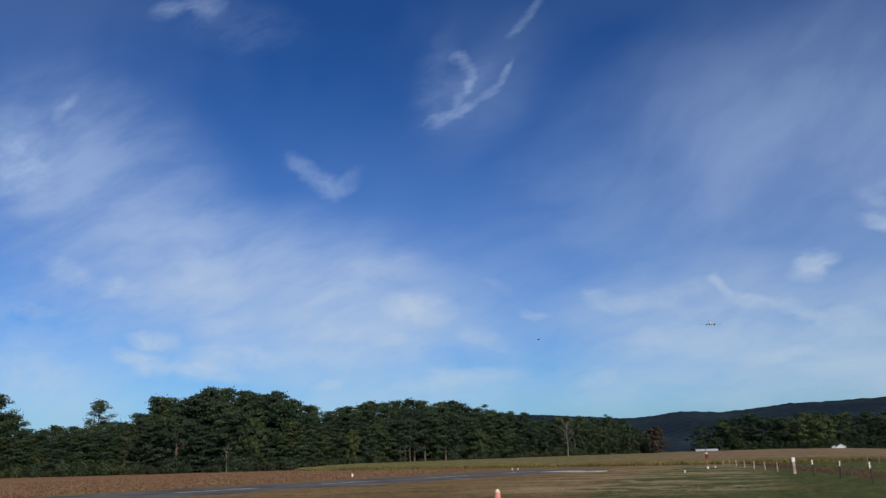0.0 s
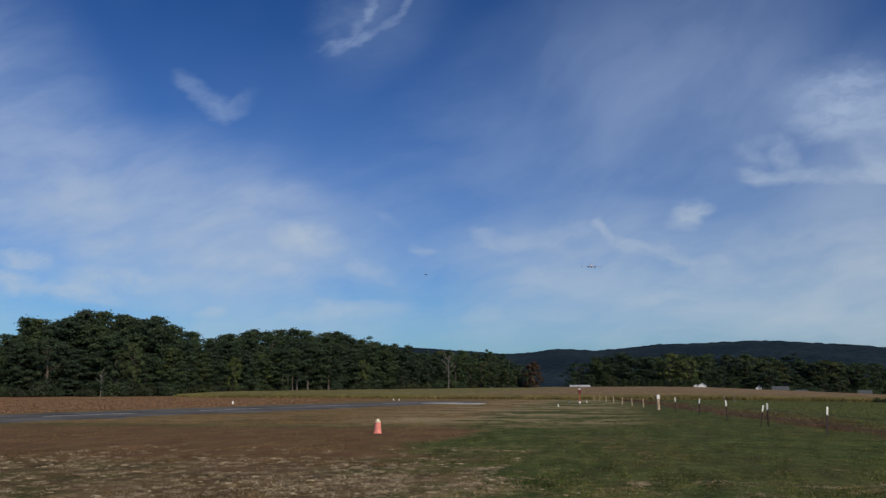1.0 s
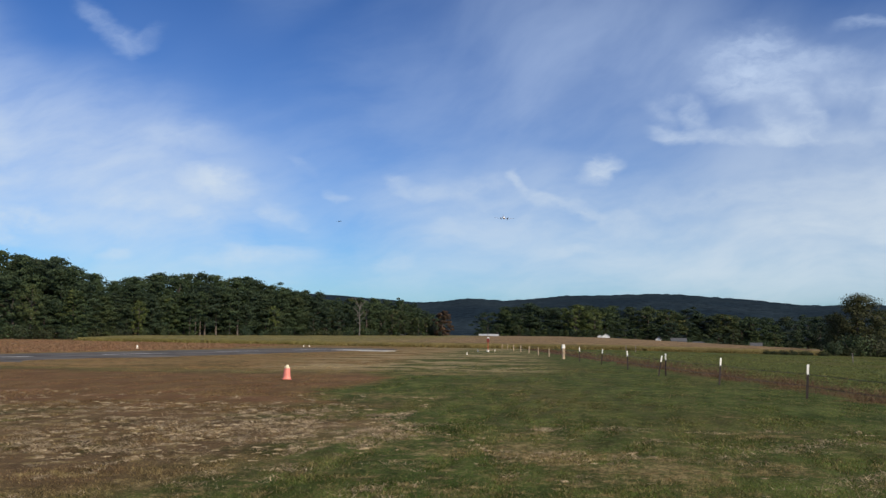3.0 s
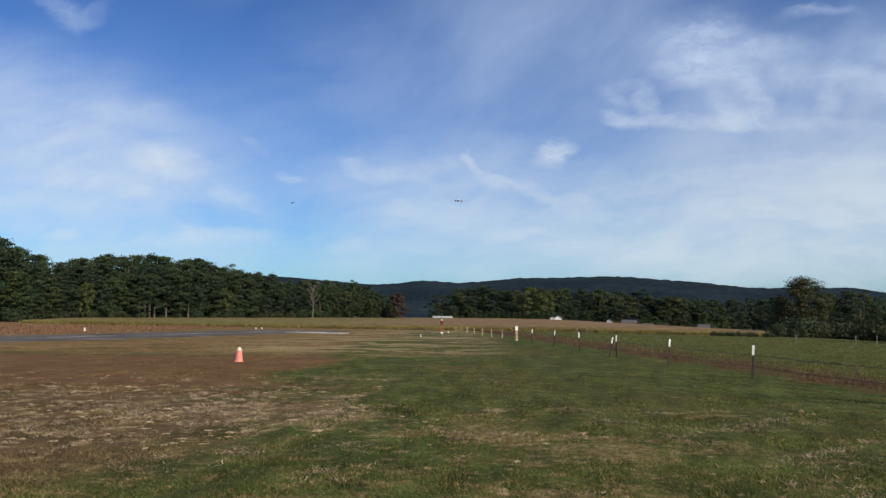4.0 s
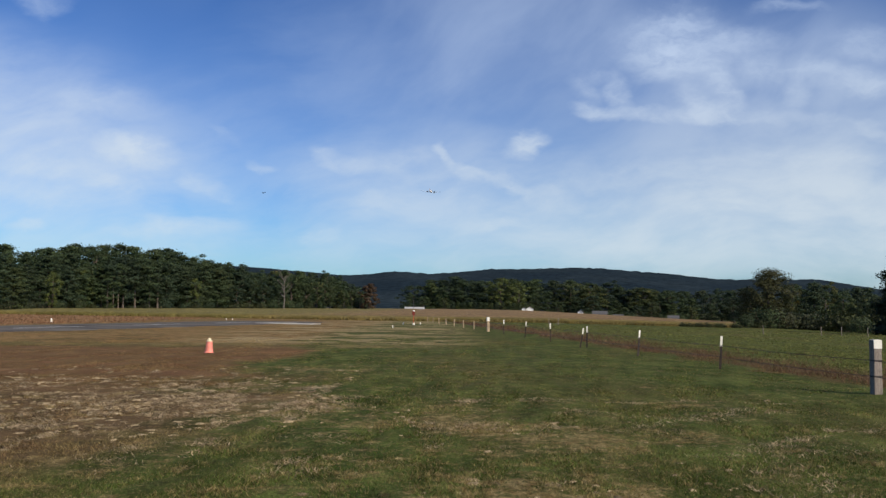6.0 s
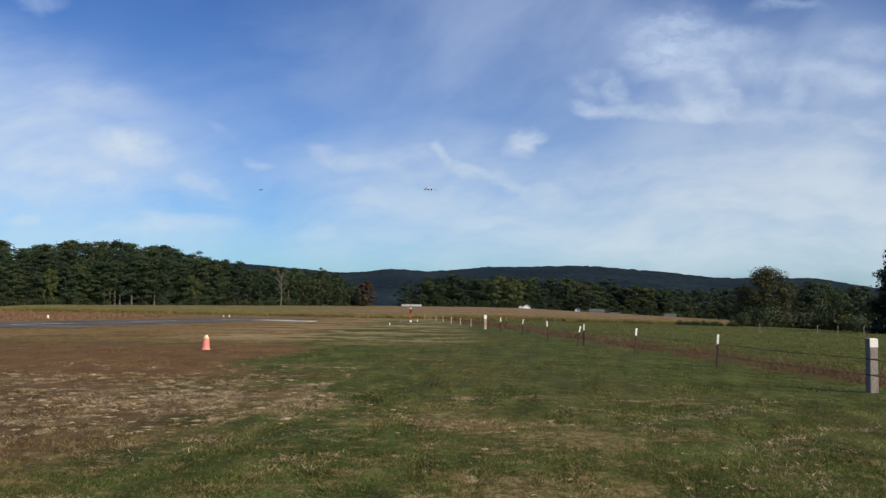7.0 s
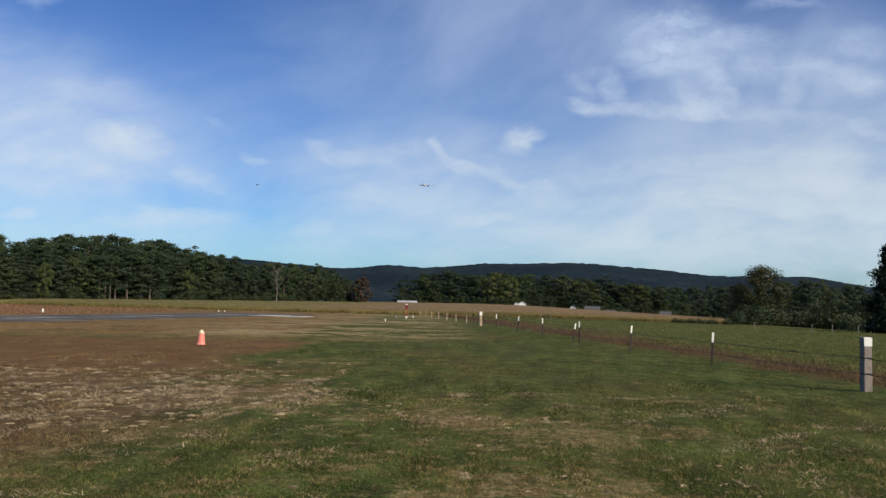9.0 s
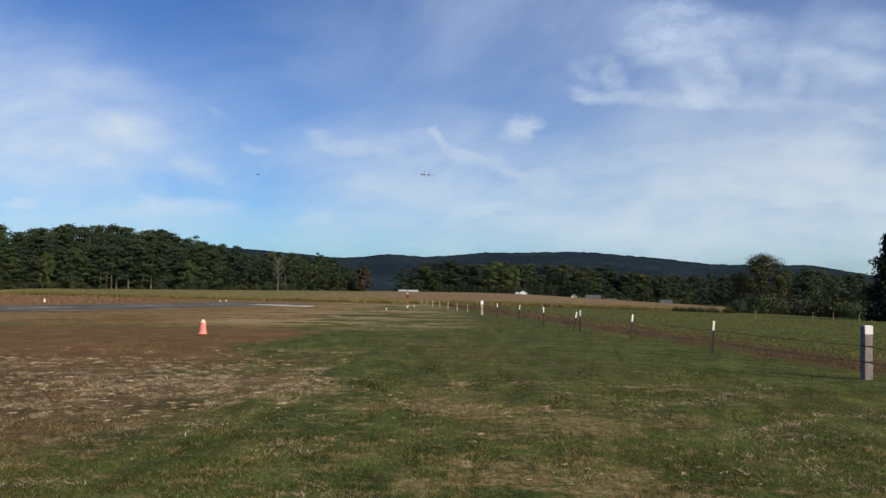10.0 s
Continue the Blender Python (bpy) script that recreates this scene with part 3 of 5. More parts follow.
def loft(bm, rings, cap=True):
    """Skins a row of rings (lists of points of one length) into a closed tube."""
    made = [[bm.verts.new(p) for p in ring] for ring in rings]
    n = len(made[0])
    for a, b in zip(made, made[1:]):
        for i in range(n):
            bm.faces.new((a[i], a[(i + 1) % n], b[(i + 1) % n], b[i]))
    if cap:
        bm.faces.new(made[0][::-1])
        bm.faces.new(made[-1])
    return bm


def circle(x, y, z, r, n=8, squash=1.0):
    return [(x + r * math.cos(6.28319 * i / n), y + squash * r * math.sin(6.28319 * i / n), z) for i in range(n)]


def box(bm, x0, y0, z0, x1, y1, z1, bevel=0.0):
    m = Matrix.Translation(((x0 + x1) / 2, (y0 + y1) / 2, (z0 + z1) / 2)) @ Matrix.Diagonal((x1 - x0, y1 - y0, z1 - z0, 1))
    made = bmesh.ops.create_cube(bm, size=1.0, matrix=m)
    if bevel:
        edges = list({e for v in made["verts"] for e in v.link_edges})
        bmesh.ops.bevel(bm, geom=edges, offset=bevel, segments=2, affect="EDGES")
    return bm


# ---- ground, runway, hill ----
def build_ground():
    s = np.linspace(-1, 1, 221)
    grid = 4700 * np.sign(s) * (np.exp(np.abs(s) * 7.2) - 1) / (np.exp(7.2) - 1)
    gx, gy = np.meshgrid(grid, grid)
    height = ground_z(gx, gy)
    rng = np.random.default_rng(3)
    ripple = rng.normal(0, 0.012, gx.shape) * (np.hypot(gx, gy) < 60)
    verts = np.column_stack([gx.ravel(), gy.ravel(), (height + ripple).ravel()])
    i = np.arange(220)
    a = (i[:, None] * 221 + i[None, :]).ravel()
    faces = np.column_stack([a, a + 1, a + 222, a + 221])
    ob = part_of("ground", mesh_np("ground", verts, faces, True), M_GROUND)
    tagged(ob, "mown airfield grass with red-brown stubble and straw", "ground", kind="structure")


build_ground()

RUN_DIR = Vector((0.260, 0.9656, 0.0))
RUN_SIDE = Vector((-0.9656, 0.260, 0.0))
RUN_EDGE = Vector((-28.0, 42.0, 0.0))
RUN_WIDTH = 14.6


def run_point(along, across, z=0.0):
    p = RUN_EDGE + RUN_DIR * along + RUN_SIDE * across
    return (p.x, p.y, gz(p.x, p.y) + z)


def build_runway():
    rng = random.Random(5)
    bm = bmesh.new()
    rows = []
    for k in range(60):
        along = -60 + k * 2.0
        lo, hi = rng.uniform(-0.5, 0.35), RUN_WIDTH + rng.uniform(-0.4, 0.5)
        rows.append([bm.verts.new(run_point(along + rng.uniform(-0.5, 0.5), lo + (hi - lo) * j / 6, 0.03 if 0 < j < 6 else -0.02)) for j in range(7)])
    for a, b in zip(rows, rows[1:]):
        for j in range(6):
            bm.faces.new((a[j], a[j + 1], b[j + 1], b[j]))
    runway = part("runway", bm, M_ASPHALT, smooth=True)
    tagged(runway, "worn grey asphalt runway with crumbling grass edges", "runway", kind="structure")
    for k in range(7):
        bm = bmesh.new()
        start = -38 + k * 13.5
        quad = [(start, 6.6), (start + 7.0, 6.6), (start + 7.0, 6.95), (start, 6.95)]
        low = [bm.verts.new(run_point(a, c, 0.032)) for a, c in quad]
        top = [bm.verts.new(run_point(a, c, 0.042)) for a, c in quad]
        bm.faces.new(top)
        for i in range(4):
            bm.faces.new((low[i], low[(i + 1) % 4], top[(i + 1) % 4], top[i]))
        part("stripe", bm, M_FADED, runway, "faded white centre line dash")


build_runway()


def build_threshold():
    """Pale worn slabs where the runway ends."""
    pad = tagged(new("threshold_pad"), "bleached concrete pad at the end of the runway", "pad", kind="structure")
    pale = plain("bleached_concrete", (0.42, 0.40, 0.36), 0.85, 0.0, 0.2, 0.3)
    for a, c, length, width in ((45.0, 0.4, 3.4, 3.2), (44.0, -3.0, 2.6, 2.8)):
        bm = bmesh.new()
        ring = [run_point(a + (length if i in (1, 2) else 0), c + (width if i > 1 else 0), 0.0) for i in range(4)]
        loft(bm, [ring, [(x, y, z + 0.06) for x, y, z in ring]])
        part("slab", bm, pale, pad)


build_threshold()


def build_hill():
    ridge_u = [-2.2, -1.2, -0.7, -0.45, -0.30, -0.238, -0.17, -0.123, -0.09, -0.067, -0.045, -0.023, 0.051, 0.165, 0.259, 0.32, 0.37, 0.44, 0.494, 0.56, 0.8, 2.2]
    ridge_v = [0.03, 0.03, 0.035, 0.045, 0.050, 0.047, 0.042, 0.038, 0.040, 0.044, 0.043, 0.040, 0.047, 0.050, 0.044, 0.0375, 0.038, 0.039, 0.030, 0.022, 0.026, 0.03]
    u = np.linspace(-2.0, 2.0, 900)
    v = np.interp(u, ridge_u, ridge_v)
    kernel = np.hanning(13)
    v = np.convolve(np.pad(v, 6, "edge"), kernel / kernel.sum(), "valid")
    rng = np.random.default_rng(8)
    shares = np.array([0.0, 0.12, 0.25, 0.4, 0.55, 0.7, 0.82, 0.91, 0.97, 1.0, 1.0, 0.5])
    depths = np.array([1500, 1650, 1800, 1980, 2170, 2380, 2560, 2720, 2860, 2960, 3100, 3700.0])
    verts = []
    for share, d in zip(shares, depths):
        top = 1.7 + v * 2960
        rough = rng.normal(0, 1.0, len(u)) * (1.3 if 0 < share else 0)
        verts.append(np.column_stack([u * d, np.full(len(u), d), share * top + rough * share + (1 - share) * -3.0]))
    n = len(u)
    verts = np.concatenate(verts)
    i, j = np.arange(len(shares) - 1), np.arange(n - 1)
    a = (i[:, None] * n + j[None, :]).ravel()
    faces = np.column_stack([a, a + 1, a + n + 1, a + n])
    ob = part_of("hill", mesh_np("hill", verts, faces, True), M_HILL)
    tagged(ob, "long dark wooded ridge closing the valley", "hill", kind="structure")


build_hill()


# ---- trees ----
def leaf_cards(rng, centres, outward, size, scatter=0.55, sizes_vary=0.4):
    """Small pointed leaf sprays at given places, facing roughly outward."""
    n = len(centres)
    face = outward / (np.linalg.norm(outward, axis=1, keepdims=True) + 1e-6) + rng.normal(size=(n, 3)) * scatter
    face /= np.linalg.norm(face, axis=1, keepdims=True) + 1e-6
    d = np.cross(face, rng.normal(size=(n, 3)))
    d /= np.linalg.norm(d, axis=1, keepdims=True) + 1e-6
    side = np.cross(face, d)
    s = size * (1 + sizes_vary * rng.uniform(-1, 1, (n, 1)))
    tip = centres + d * s
    left, right = centres - d * s * 0.5 + side * s * 0.55, centres - d * s * 0.5 - side * s * 0.55
    verts = np.stack([left, right, tip], axis=1).reshape(-1, 3)
    faces = np.arange(3 * n).reshape(-1, 3)
    return verts, faces


def limb(bm, a, b, r0, r1, n=5, sag=0.0):
    """A tapered limb between two points."""
    a, b = Vector(a), Vector(b)
    turn = (b - a).to_track_quat("Z", "Y").to_matrix()
    rings = []
    for k in range(3):
        t = k / 2
        mid = a.lerp(b, t) + Vector((0, 0, sag * math.sin(3.14159 * t)))
        r = r0 + (r1 - r0) * t
        rings.append([tuple(mid + turn @ Vector((r * math.cos(6.28319 * i / n), r * math.sin(6.28319 * i / n), 0))) for i in range(n)])
    loft(bm, rings)


def trunk_rings(rng, h, r0, r1, lean, n=8, k=9):
    rings, x, y = [], 0.0, 0.0
    for i in range(k):
        t = i / (k - 1)
        flare = 1.0 + 0.5 * max(0.0, 1 - t * 12)
        r = (r0 + (r1 - r0) * t) * flare
        rings.append(circle(x, y, h * t, r, n))
        x += rng.uniform(-lean, lean)
        y += rng.uniform(-lean, lean)
    return rings


def pine(seed, h, low, spread, label, needle, flat=0.8, gaps=0.12, name="pine_tree", level=1.45, cone=False, wood=None):
    """A conifer: straight trunk, whorls of limbs, flattened sprays of needles on their outer parts."""
    rng, npr = random.Random(seed), np.random.default_rng(seed)
    tree = thing(name, label, "tree")
    bm = bmesh.new()
    loft(bm, trunk_rings(rng, h * 0.97, h * 0.016 + 0.05, 0.04, 0.07))
    centres, z = [], h * low
    if cone:
        while z < h * 0.985:
            t = (z / h - low) / (1 - low)
            reach = spread * (1 - t) ** 0.8 * rng.uniform(0.8, 1.2) + 0.25
            turn, arms = rng.uniform(0, 6.28), rng.choice((4, 5, 5, 6))
            for i in range(arms):
                if rng.random() < gaps:
                    continue
                a = turn + 6.28319 * i / arms + rng.uniform(-0.35, 0.35)
                length = reach * rng.uniform(0.55, 1.18)
                rise = length * (-0.18 + 0.3 * t) + rng.uniform(-0.15, 0.25)
                start = Vector((0, 0, z + rng.uniform(-0.25, 0.25)))
                end = start + Vector((math.cos(a) * length, math.sin(a) * length, rise))
                limb(bm, start, end, 0.05 + 0.03 * (1 - t), 0.012, 3, -0.06 * length)
                sprays = max(3, int(length * 2.1))
                for k in range(sprays):
                    q = 0.25 + 0.78 * (k + rng.random() * 0.7) / sprays
                    wide = 0.30 + 0.30 * length * 0.35 * (1.1 - abs(q - 0.65))
                    centres.append(np.array(start.lerp(end, q)) + npr.normal(size=(80, 3)) * np.array([wide, wide, wide * (1 - flat) + 0.06]))
            z += level * rng.uniform(0.7, 1.25) * (1.0 - 0.62 * t)
        centres.append(np.array([0, 0, h * 0.97 - 0.6]) + npr.normal(size=(70, 3)) * np.array([0.19, 0.19, 0.36]))
    else:
        # boughs at uneven heights, each carrying a few flat pads of needles
        boughs = int(58 * (1 - low))
        for k in range(boughs):
            if rng.random() < gaps:
                continue
            t = min(1.0, (k + rng.uniform(0.0, 1.6)) / boughs)
            z = h * (low + (0.95 - low) * t)
            profile = (0.70 + 0.30 * math.sin(3.14159 * (0.15 + 0.7 * t))) * (1 - 0.70 * t ** 4.0)
            length = spread * profile * rng.uniform(0.55, 1.15)
            a = k * 2.39996 + rng.uniform(-0.5, 0.5)
            start = Vector((0, 0, z - 0.10 * length))
            end = start + Vector((math.cos(a) * length, math.sin(a) * length, length * (0.05 + 0.40 * t) + rng.uniform(-0.3, 0.4)))
            if k % 2 == 0:
                limb(bm, start, end, 0.06 + 0.03 * (1 - t), 0.015, 3, -0.05 * length)
            for q in (0.38, 0.72, 0.98) if length > 2.4 else (0.45, 0.95):
                side = rng.uniform(-0.30, 0.30) * length * q
                p = start.lerp(end, q) + Vector((-math.sin(a) * side, math.cos(a) * side, rng.uniform(-0.1, 0.3)))
                wide = rng.uniform(0.55, 1.05) * (0.78 + 0.07 * length)
                pad = npr.normal(size=(46, 3)) * np.array([wide, wide, wide * 0.38]) * 0.74
                pad[:, 2] -= 0.10 * (pad[:, 0] ** 2 + pad[:, 1] ** 2)
                centres.append(np.array(p) + pad)
        # thin inner growth that closes the crown round the trunk
        inner = npr.uniform(0, 1, (420, 3)) * np.array([6.28319, 1.0, 0.90 - low])
        centres.append(np.column_stack([np.cos(inner[:, 0]) * inner[:, 1] * spread * 0.42, np.sin(inner[:, 0]) * inner[:, 1] * spread * 0.42, h * (low + 0.03 + inner[:, 2])]))
        for k in range(7):
            out = 0.4 + 0.24 * k
            centres.append(np.array([out * math.cos(k * 2.4), out * math.sin(k * 2.4), h * (0.965 - 0.008 * k)]) + npr.normal(size=(30, 3)) * np.array([0.62, 0.62, 0.34]))
    pts = np.concatenate(centres)
    reach = np.hypot(pts[:, 0], pts[:, 1])[:, None] + 0.3
    out = np.column_stack([pts[:, :2] / reach, np.full(len(pts), 0.75)])
    verts, faces = leaf_cards(npr, pts, out, 0.20 if cone else 0.31, 0.55)
    part("trunk", bm, wood or M_SHADED_BARK, tree)
    part_of("crown", mesh_np("crown", verts, faces), needle, tree)
    return tree


def broadleaf(seed, h, low, spread, label, leaves, clumps=46, per=105, wood=None, name="maple_tree", ragged=0.25, size=0.26, taper=0.0):
    """A broadleaved tree: forking limbs, each ending in loose clumps of leaves."""
    rng, npr = random.Random(seed), np.random.default_rng(seed)
    tree = thing(name, label, "tree")
    bm = bmesh.new()
    rings = trunk_rings(rng, h * 0.72, h * 0.02 + 0.05, 0.07, 0.12)
    loft(bm, rings)
    centres, outward = [], []
    for k in range(clumps):
        t = (k + 0.5) / clumps
        z = h * (low + (0.95 - low) * t)
        shape = math.sin(3.14159 * (0.16 + 0.78 * t)) ** 0.7
        a = k * 2.39996 + rng.uniform(-0.4, 0.4)
        r = spread * shape * rng.choice((0.35, 0.7, 0.95, 1.0)) * rng.uniform(1 - ragged, 1 + ragged * 0.6) * (1 - taper * t)
        p = Vector((math.cos(a) * r, math.sin(a) * r, z + rng.uniform(-0.5, 0.5)))
        root = min(h * 0.70, max(h * low * 0.7, z - r * 0.9))
        if k % 2 == 0:
            i = min(8, int(root / (h * 0.72) * 8))
            cx = sum(q[0] for q in rings[i]) / 8
            cy = sum(q[1] for q in rings[i]) / 8
            limb(bm, (cx, cy, root), p, 0.02 + h * 0.004, 0.015, 4, 0.05 * r)
        wide = spread * rng.uniform(0.17, 0.30)
        shell = npr.normal(size=(per, 3))
        shell /= np.linalg.norm(shell, axis=1, keepdims=True)
        shell *= npr.uniform(0.35, 1.12, (per, 1)) * np.array([wide, wide, wide * 0.72])
        centres.append(np.array(p) + shell)
        outward.append(shell / wide + np.array([p.x, p.y, (p.z - h * 0.5) * 0.6]) / spread * 0.6 + np.array([0, 0, 0.25]))
    verts, faces = leaf_cards(npr, np.concatenate(centres), np.concatenate(outward), size, 0.4)
    part("trunk", bm, wood or M_BARK, tree)
    part_of("crown", mesh_np("crown", verts, faces), leaves, tree)
    return tree


def bush(seed, h, spread, label, leaves):
    rng, npr = random.Random(seed), np.random.default_rng(seed)
    shrub = thing("shrub", label, "shrub")
    bm = bmesh.new()
    centres = []
    for k in range(12):
        a, r = k * 2.4, spread * math.sqrt(rng.random())
        p = Vector((math.cos(a) * r, math.sin(a) * r, h * rng.uniform(0.35, 0.85)))
        limb(bm, (p.x * 0.2, p.y * 0.2, 0), p, 0.035, 0.012, 4)
        centres.append(np.array(p) + npr.normal(size=(60, 3)) * np.array([0.55, 0.55, h * 0.16]))
        centres.append(np.array([p.x * 1.1, p.y * 1.1, h * 0.22]) + npr.normal(size=(30, 3)) * np.array([0.5, 0.5, h * 0.12]))
    pts = np.concatenate(centres)
    pts[:, 2] = np.maximum(pts[:, 2], 0.05)
    verts, faces = leaf_cards(npr, pts, pts - np.array([0, 0, h * 0.3]), 0.20, 0.5)
    part("stems", bm, M_BARK, shrub)
    part_of("foliage", mesh_np("foliage", verts, faces), leaves, shrub)
    return shrub


def dead_tree(seed, h):
    """A bare snag: trunk, limbs and twigs."""
    rng = random.Random(seed)
    tree = thing("dead_tree", "bare grey dead tree standing at the wood's edge", "tree")
    bm = bmesh.new()
    loft(bm, trunk_rings(rng, h * 0.8, 0.24, 0.10, 0.10))
    part("trunk", bm, M_PALE_BARK, tree)
    bm = bmesh.new()
    for k in range(11):
        a, z = k * 2.4, h * (0.35 + 0.055 * k)
        r = h * 0.20 * rng.uniform(0.6, 1.1)
        tip = Vector((math.cos(a) * r, math.sin(a) * r, z + r * 1.1))
        root = Vector((0, 0, min(z, h * 0.79)))
        limb(bm, root, tip, 0.12, 0.045, 4)
        for _ in range(3):
            q = root.lerp(tip, rng.uniform(0.4, 0.95))
            limb(bm, q, q + Vector((rng.uniform(-1, 1), rng.uniform(-1, 1), rng.uniform(0.4, 1.5))), 0.055, 0.02, 3)
    part("limbs", bm, M_PALE_BARK, tree)
    return tree


class Planter:
    """Sets out trees: the first use of a kind moves the original, later ones copy it."""

    def __init__(self, kinds):
        self.kinds, self.used = kinds, set()

    def plant(self, kind, x, y, height, turn, group, widen=1.0, sink=0.0):
        ob, natural = self.kinds[kind]
        k = height / natural
        m = pose(x, y, gz(x, y) - sink, 0, 0, turn)
        size = Matrix.Diagonal((k * widen, k * widen, k, 1))
        if kind in self.used:
            ob = copy_thing(ob, m)
        self.used.add(kind)
        ob.matrix_basis = m @ size
        return tagged(ob, group=group)


PINE_LABEL = "tall white pine with layered dark green boughs"
planter = Planter({
    "pine_a": (pine(11, 20, 0.05, 5.0, PINE_LABEL, M_NEEDLE), 20),
    "pine_b": (pine(12, 20, 0.08, 4.5, PINE_LABEL, M_NEEDLE, gaps=0.2), 20),
    "pine_c": (pine(13, 20, 0.12, 5.4, PINE_LABEL, M_NEEDLE, gaps=0.16), 20),
    "pine_d": (pine(14, 20, 0.03, 4.7, PINE_LABEL, M_NEEDLE), 20),
    "pine_open": (pine(15, 20, 0.22, 4.4, "old white pine with an open ragged crown", M_NEEDLE, gaps=0.30, level=1.6), 20),
    "pine_pole": (pine(16, 20, 0.34, 3.6, "slender white pine with a bare pale trunk", M_NEEDLE, gaps=0.2, wood=M_BARK), 20),
    "maple_a": (broadleaf(21, 16, 0.12, 4.2, "broad maple in dull late-summer green", M_LEAF), 16),
    "maple_b": (broadleaf(22, 16, 0.18, 3.8, "broad maple in dull late-summer green", M_LEAF), 16),
    "maple_c": (broadleaf(23, 16, 0.08, 4.6, "spreading broadleaved tree turning yellow-green", M_LEAF, ragged=0.4), 16),
    "rust": (broadleaf(24, 12, 0.10, 3.2, "small maple turned rusty red", M_RUST, clumps=56, per=130), 12),
    "lime": (broadleaf(27, 16, 0.10, 4.4, "broad maple gone yellow-green", M_LIME), 16),
    "olive": (broadleaf(25, 12, 0.05, 5.2, "large old tree with thinning olive leaves", M_OLIVE, clumps=84, per=150, ragged=0.42, name="oak_tree", size=0.17, taper=0.5), 12),
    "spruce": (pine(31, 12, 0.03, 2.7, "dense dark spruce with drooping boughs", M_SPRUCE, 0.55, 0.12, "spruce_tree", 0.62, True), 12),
    "bush_a": (bush(41, 3.0, 1.9, "dense green shrub at the wood's edge", M_LEAF), 3),
    "bush_b": (bush(42, 2.4, 2.2, "low olive-green shrub at the wood's edge", M_OLIVE), 2.4),
    "snag": (dead_tree(51, 15), 15),
})


def wood_front(u):
    """Depth of the edge of the left wood, by bearing."""
    return float(np.interp(u, [-1.5, -1.1, -0.75, -0.55, -0.50, -0.44, -0.33, -0.22, -0.10], [135, 140, 148, 158, 205, 222, 262, 318, 385]))


def wood_top(u):
    """Slope up to the wood's skyline, by bearing."""
    return float(np.interp(u, [-1.4, -1.09, -1.03, -1.0, -0.90, -0.83, -0.79, -0.76, -0.70, -0.66, -0.57, -0.54, -0.51, -0.44, -0.33, -0.27, -0.24, -0.20, -0.17, -0.14, -0.10],
                           [0.09, 0.095, 0.085, 0.055, 0.060, 0.062, 0.075, 0.088, 0.098, 0.097, 0.087, 0.070, 0.064, 0.074, 0.066, 0.050, 0.043, 0.042, 0.041, 0.040, 0.022]))


def plant_left_wood():
    rng = random.Random(77)
    group = "trees of the wood beyond the runway"
    for row in range(4):
        u = -1.32 + row * 0.011
        while u < -0.095:
            front = wood_front(u)
            y = front + row * 11.0 + rng.uniform(-2.5, 2.5) + (3.0 if row == 0 else 0)
            full = 1.7 + wood_top(u) * y - gz(u * y, y)
            share = (rng.uniform(0.50, 0.88), rng.uniform(0.74, 0.97), rng.uniform(0.90, 1.01), rng.uniform(0.97, 1.06))[row]
            leafy = u > -0.27 and rng.random() < 0.5 or rng.random() < 0.22
            kind = rng.choice(("maple_a", "maple_b", "maple_c")) if leafy else rng.choice(("pine_a", "pine_b", "pine_c", "pine_d"))
            if u > -0.125:
                kind = rng.choice(("maple_a", "maple_c"))
            planter.plant(kind, u * y, y, full * share, rng.uniform(0, 360), group, rng.uniform(1.10, 1.45) * (20 / max(full, 14)) ** 0.5)
            u += rng.uniform(4.4, 6.8) / y * (1.0, 1.05, 1.15, 0.9)[row]
    # old pines that stand above the rest
    for u, v, kind in ((-1.055, 0.113, "pine_open"), (-0.868, 0.095, "pine_open"), (-0.772, 0.096, "pine_open"), (-0.755, 0.094, "pine_open"),
                       (-0.686, 0.104, "pine_c"), (-0.625, 0.095, "pine_a"), (-0.585, 0.090, "pine_c"), (-0.525, 0.062, "pine_open"),
                       (-0.245, 0.051, "pine_open"), (-0.262, 0.053, "pine_open"), (-0.195, 0.046, "maple_b"), (-0.145, 0.044, "maple_a")):
        y = wood_front(u) + 16
        planter.plant(kind, u * y, y, 1.7 + v * y - gz(u * y, y), rng.uniform(0, 360), group, 1.0)
    planter.plant("rust", -0.094 * 378, 378, 12.0, 40, group, 1.35)
    for u, y, h in ((-0.195, 322, 14.0), (-0.655, 150, 5.0), (-0.105, 380, 6.0)):
        planter.plant("snag", u * y, y, h, rng.uniform(0, 360), group, 1.15)
    for u in (-0.405, -0.398, -0.392, -0.386, -0.372, -0.355, -0.345):
        y = wood_front(u) - 1.5
        planter.plant("pine_pole", u * y, y, 13.5 + rng.uniform(-2, 2), rng.uniform(0, 360), group)
    for u, v in ((-0.610, 0.060), (-0.47, 0.040), (-0.30, 0.034)):
        y = wood_front(u) - 1.0
        planter.plant("lime", u * y, y, 1.7 + v * y - gz(u * y, y), rng.uniform(0, 360), group, 0.8)
    u = -1.3
    while u < -0.10:
        y = wood_front(u) - rng.uniform(0.0, 3.0)
        planter.plant(rng.choice(("bush_a", "bush_b")), u * y, y, rng.uniform(1.6, 3.6), rng.uniform(0, 360), "shrubs along the wood")
        u += rng.uniform(3.0, 7.0) / y


plant_left_wood()


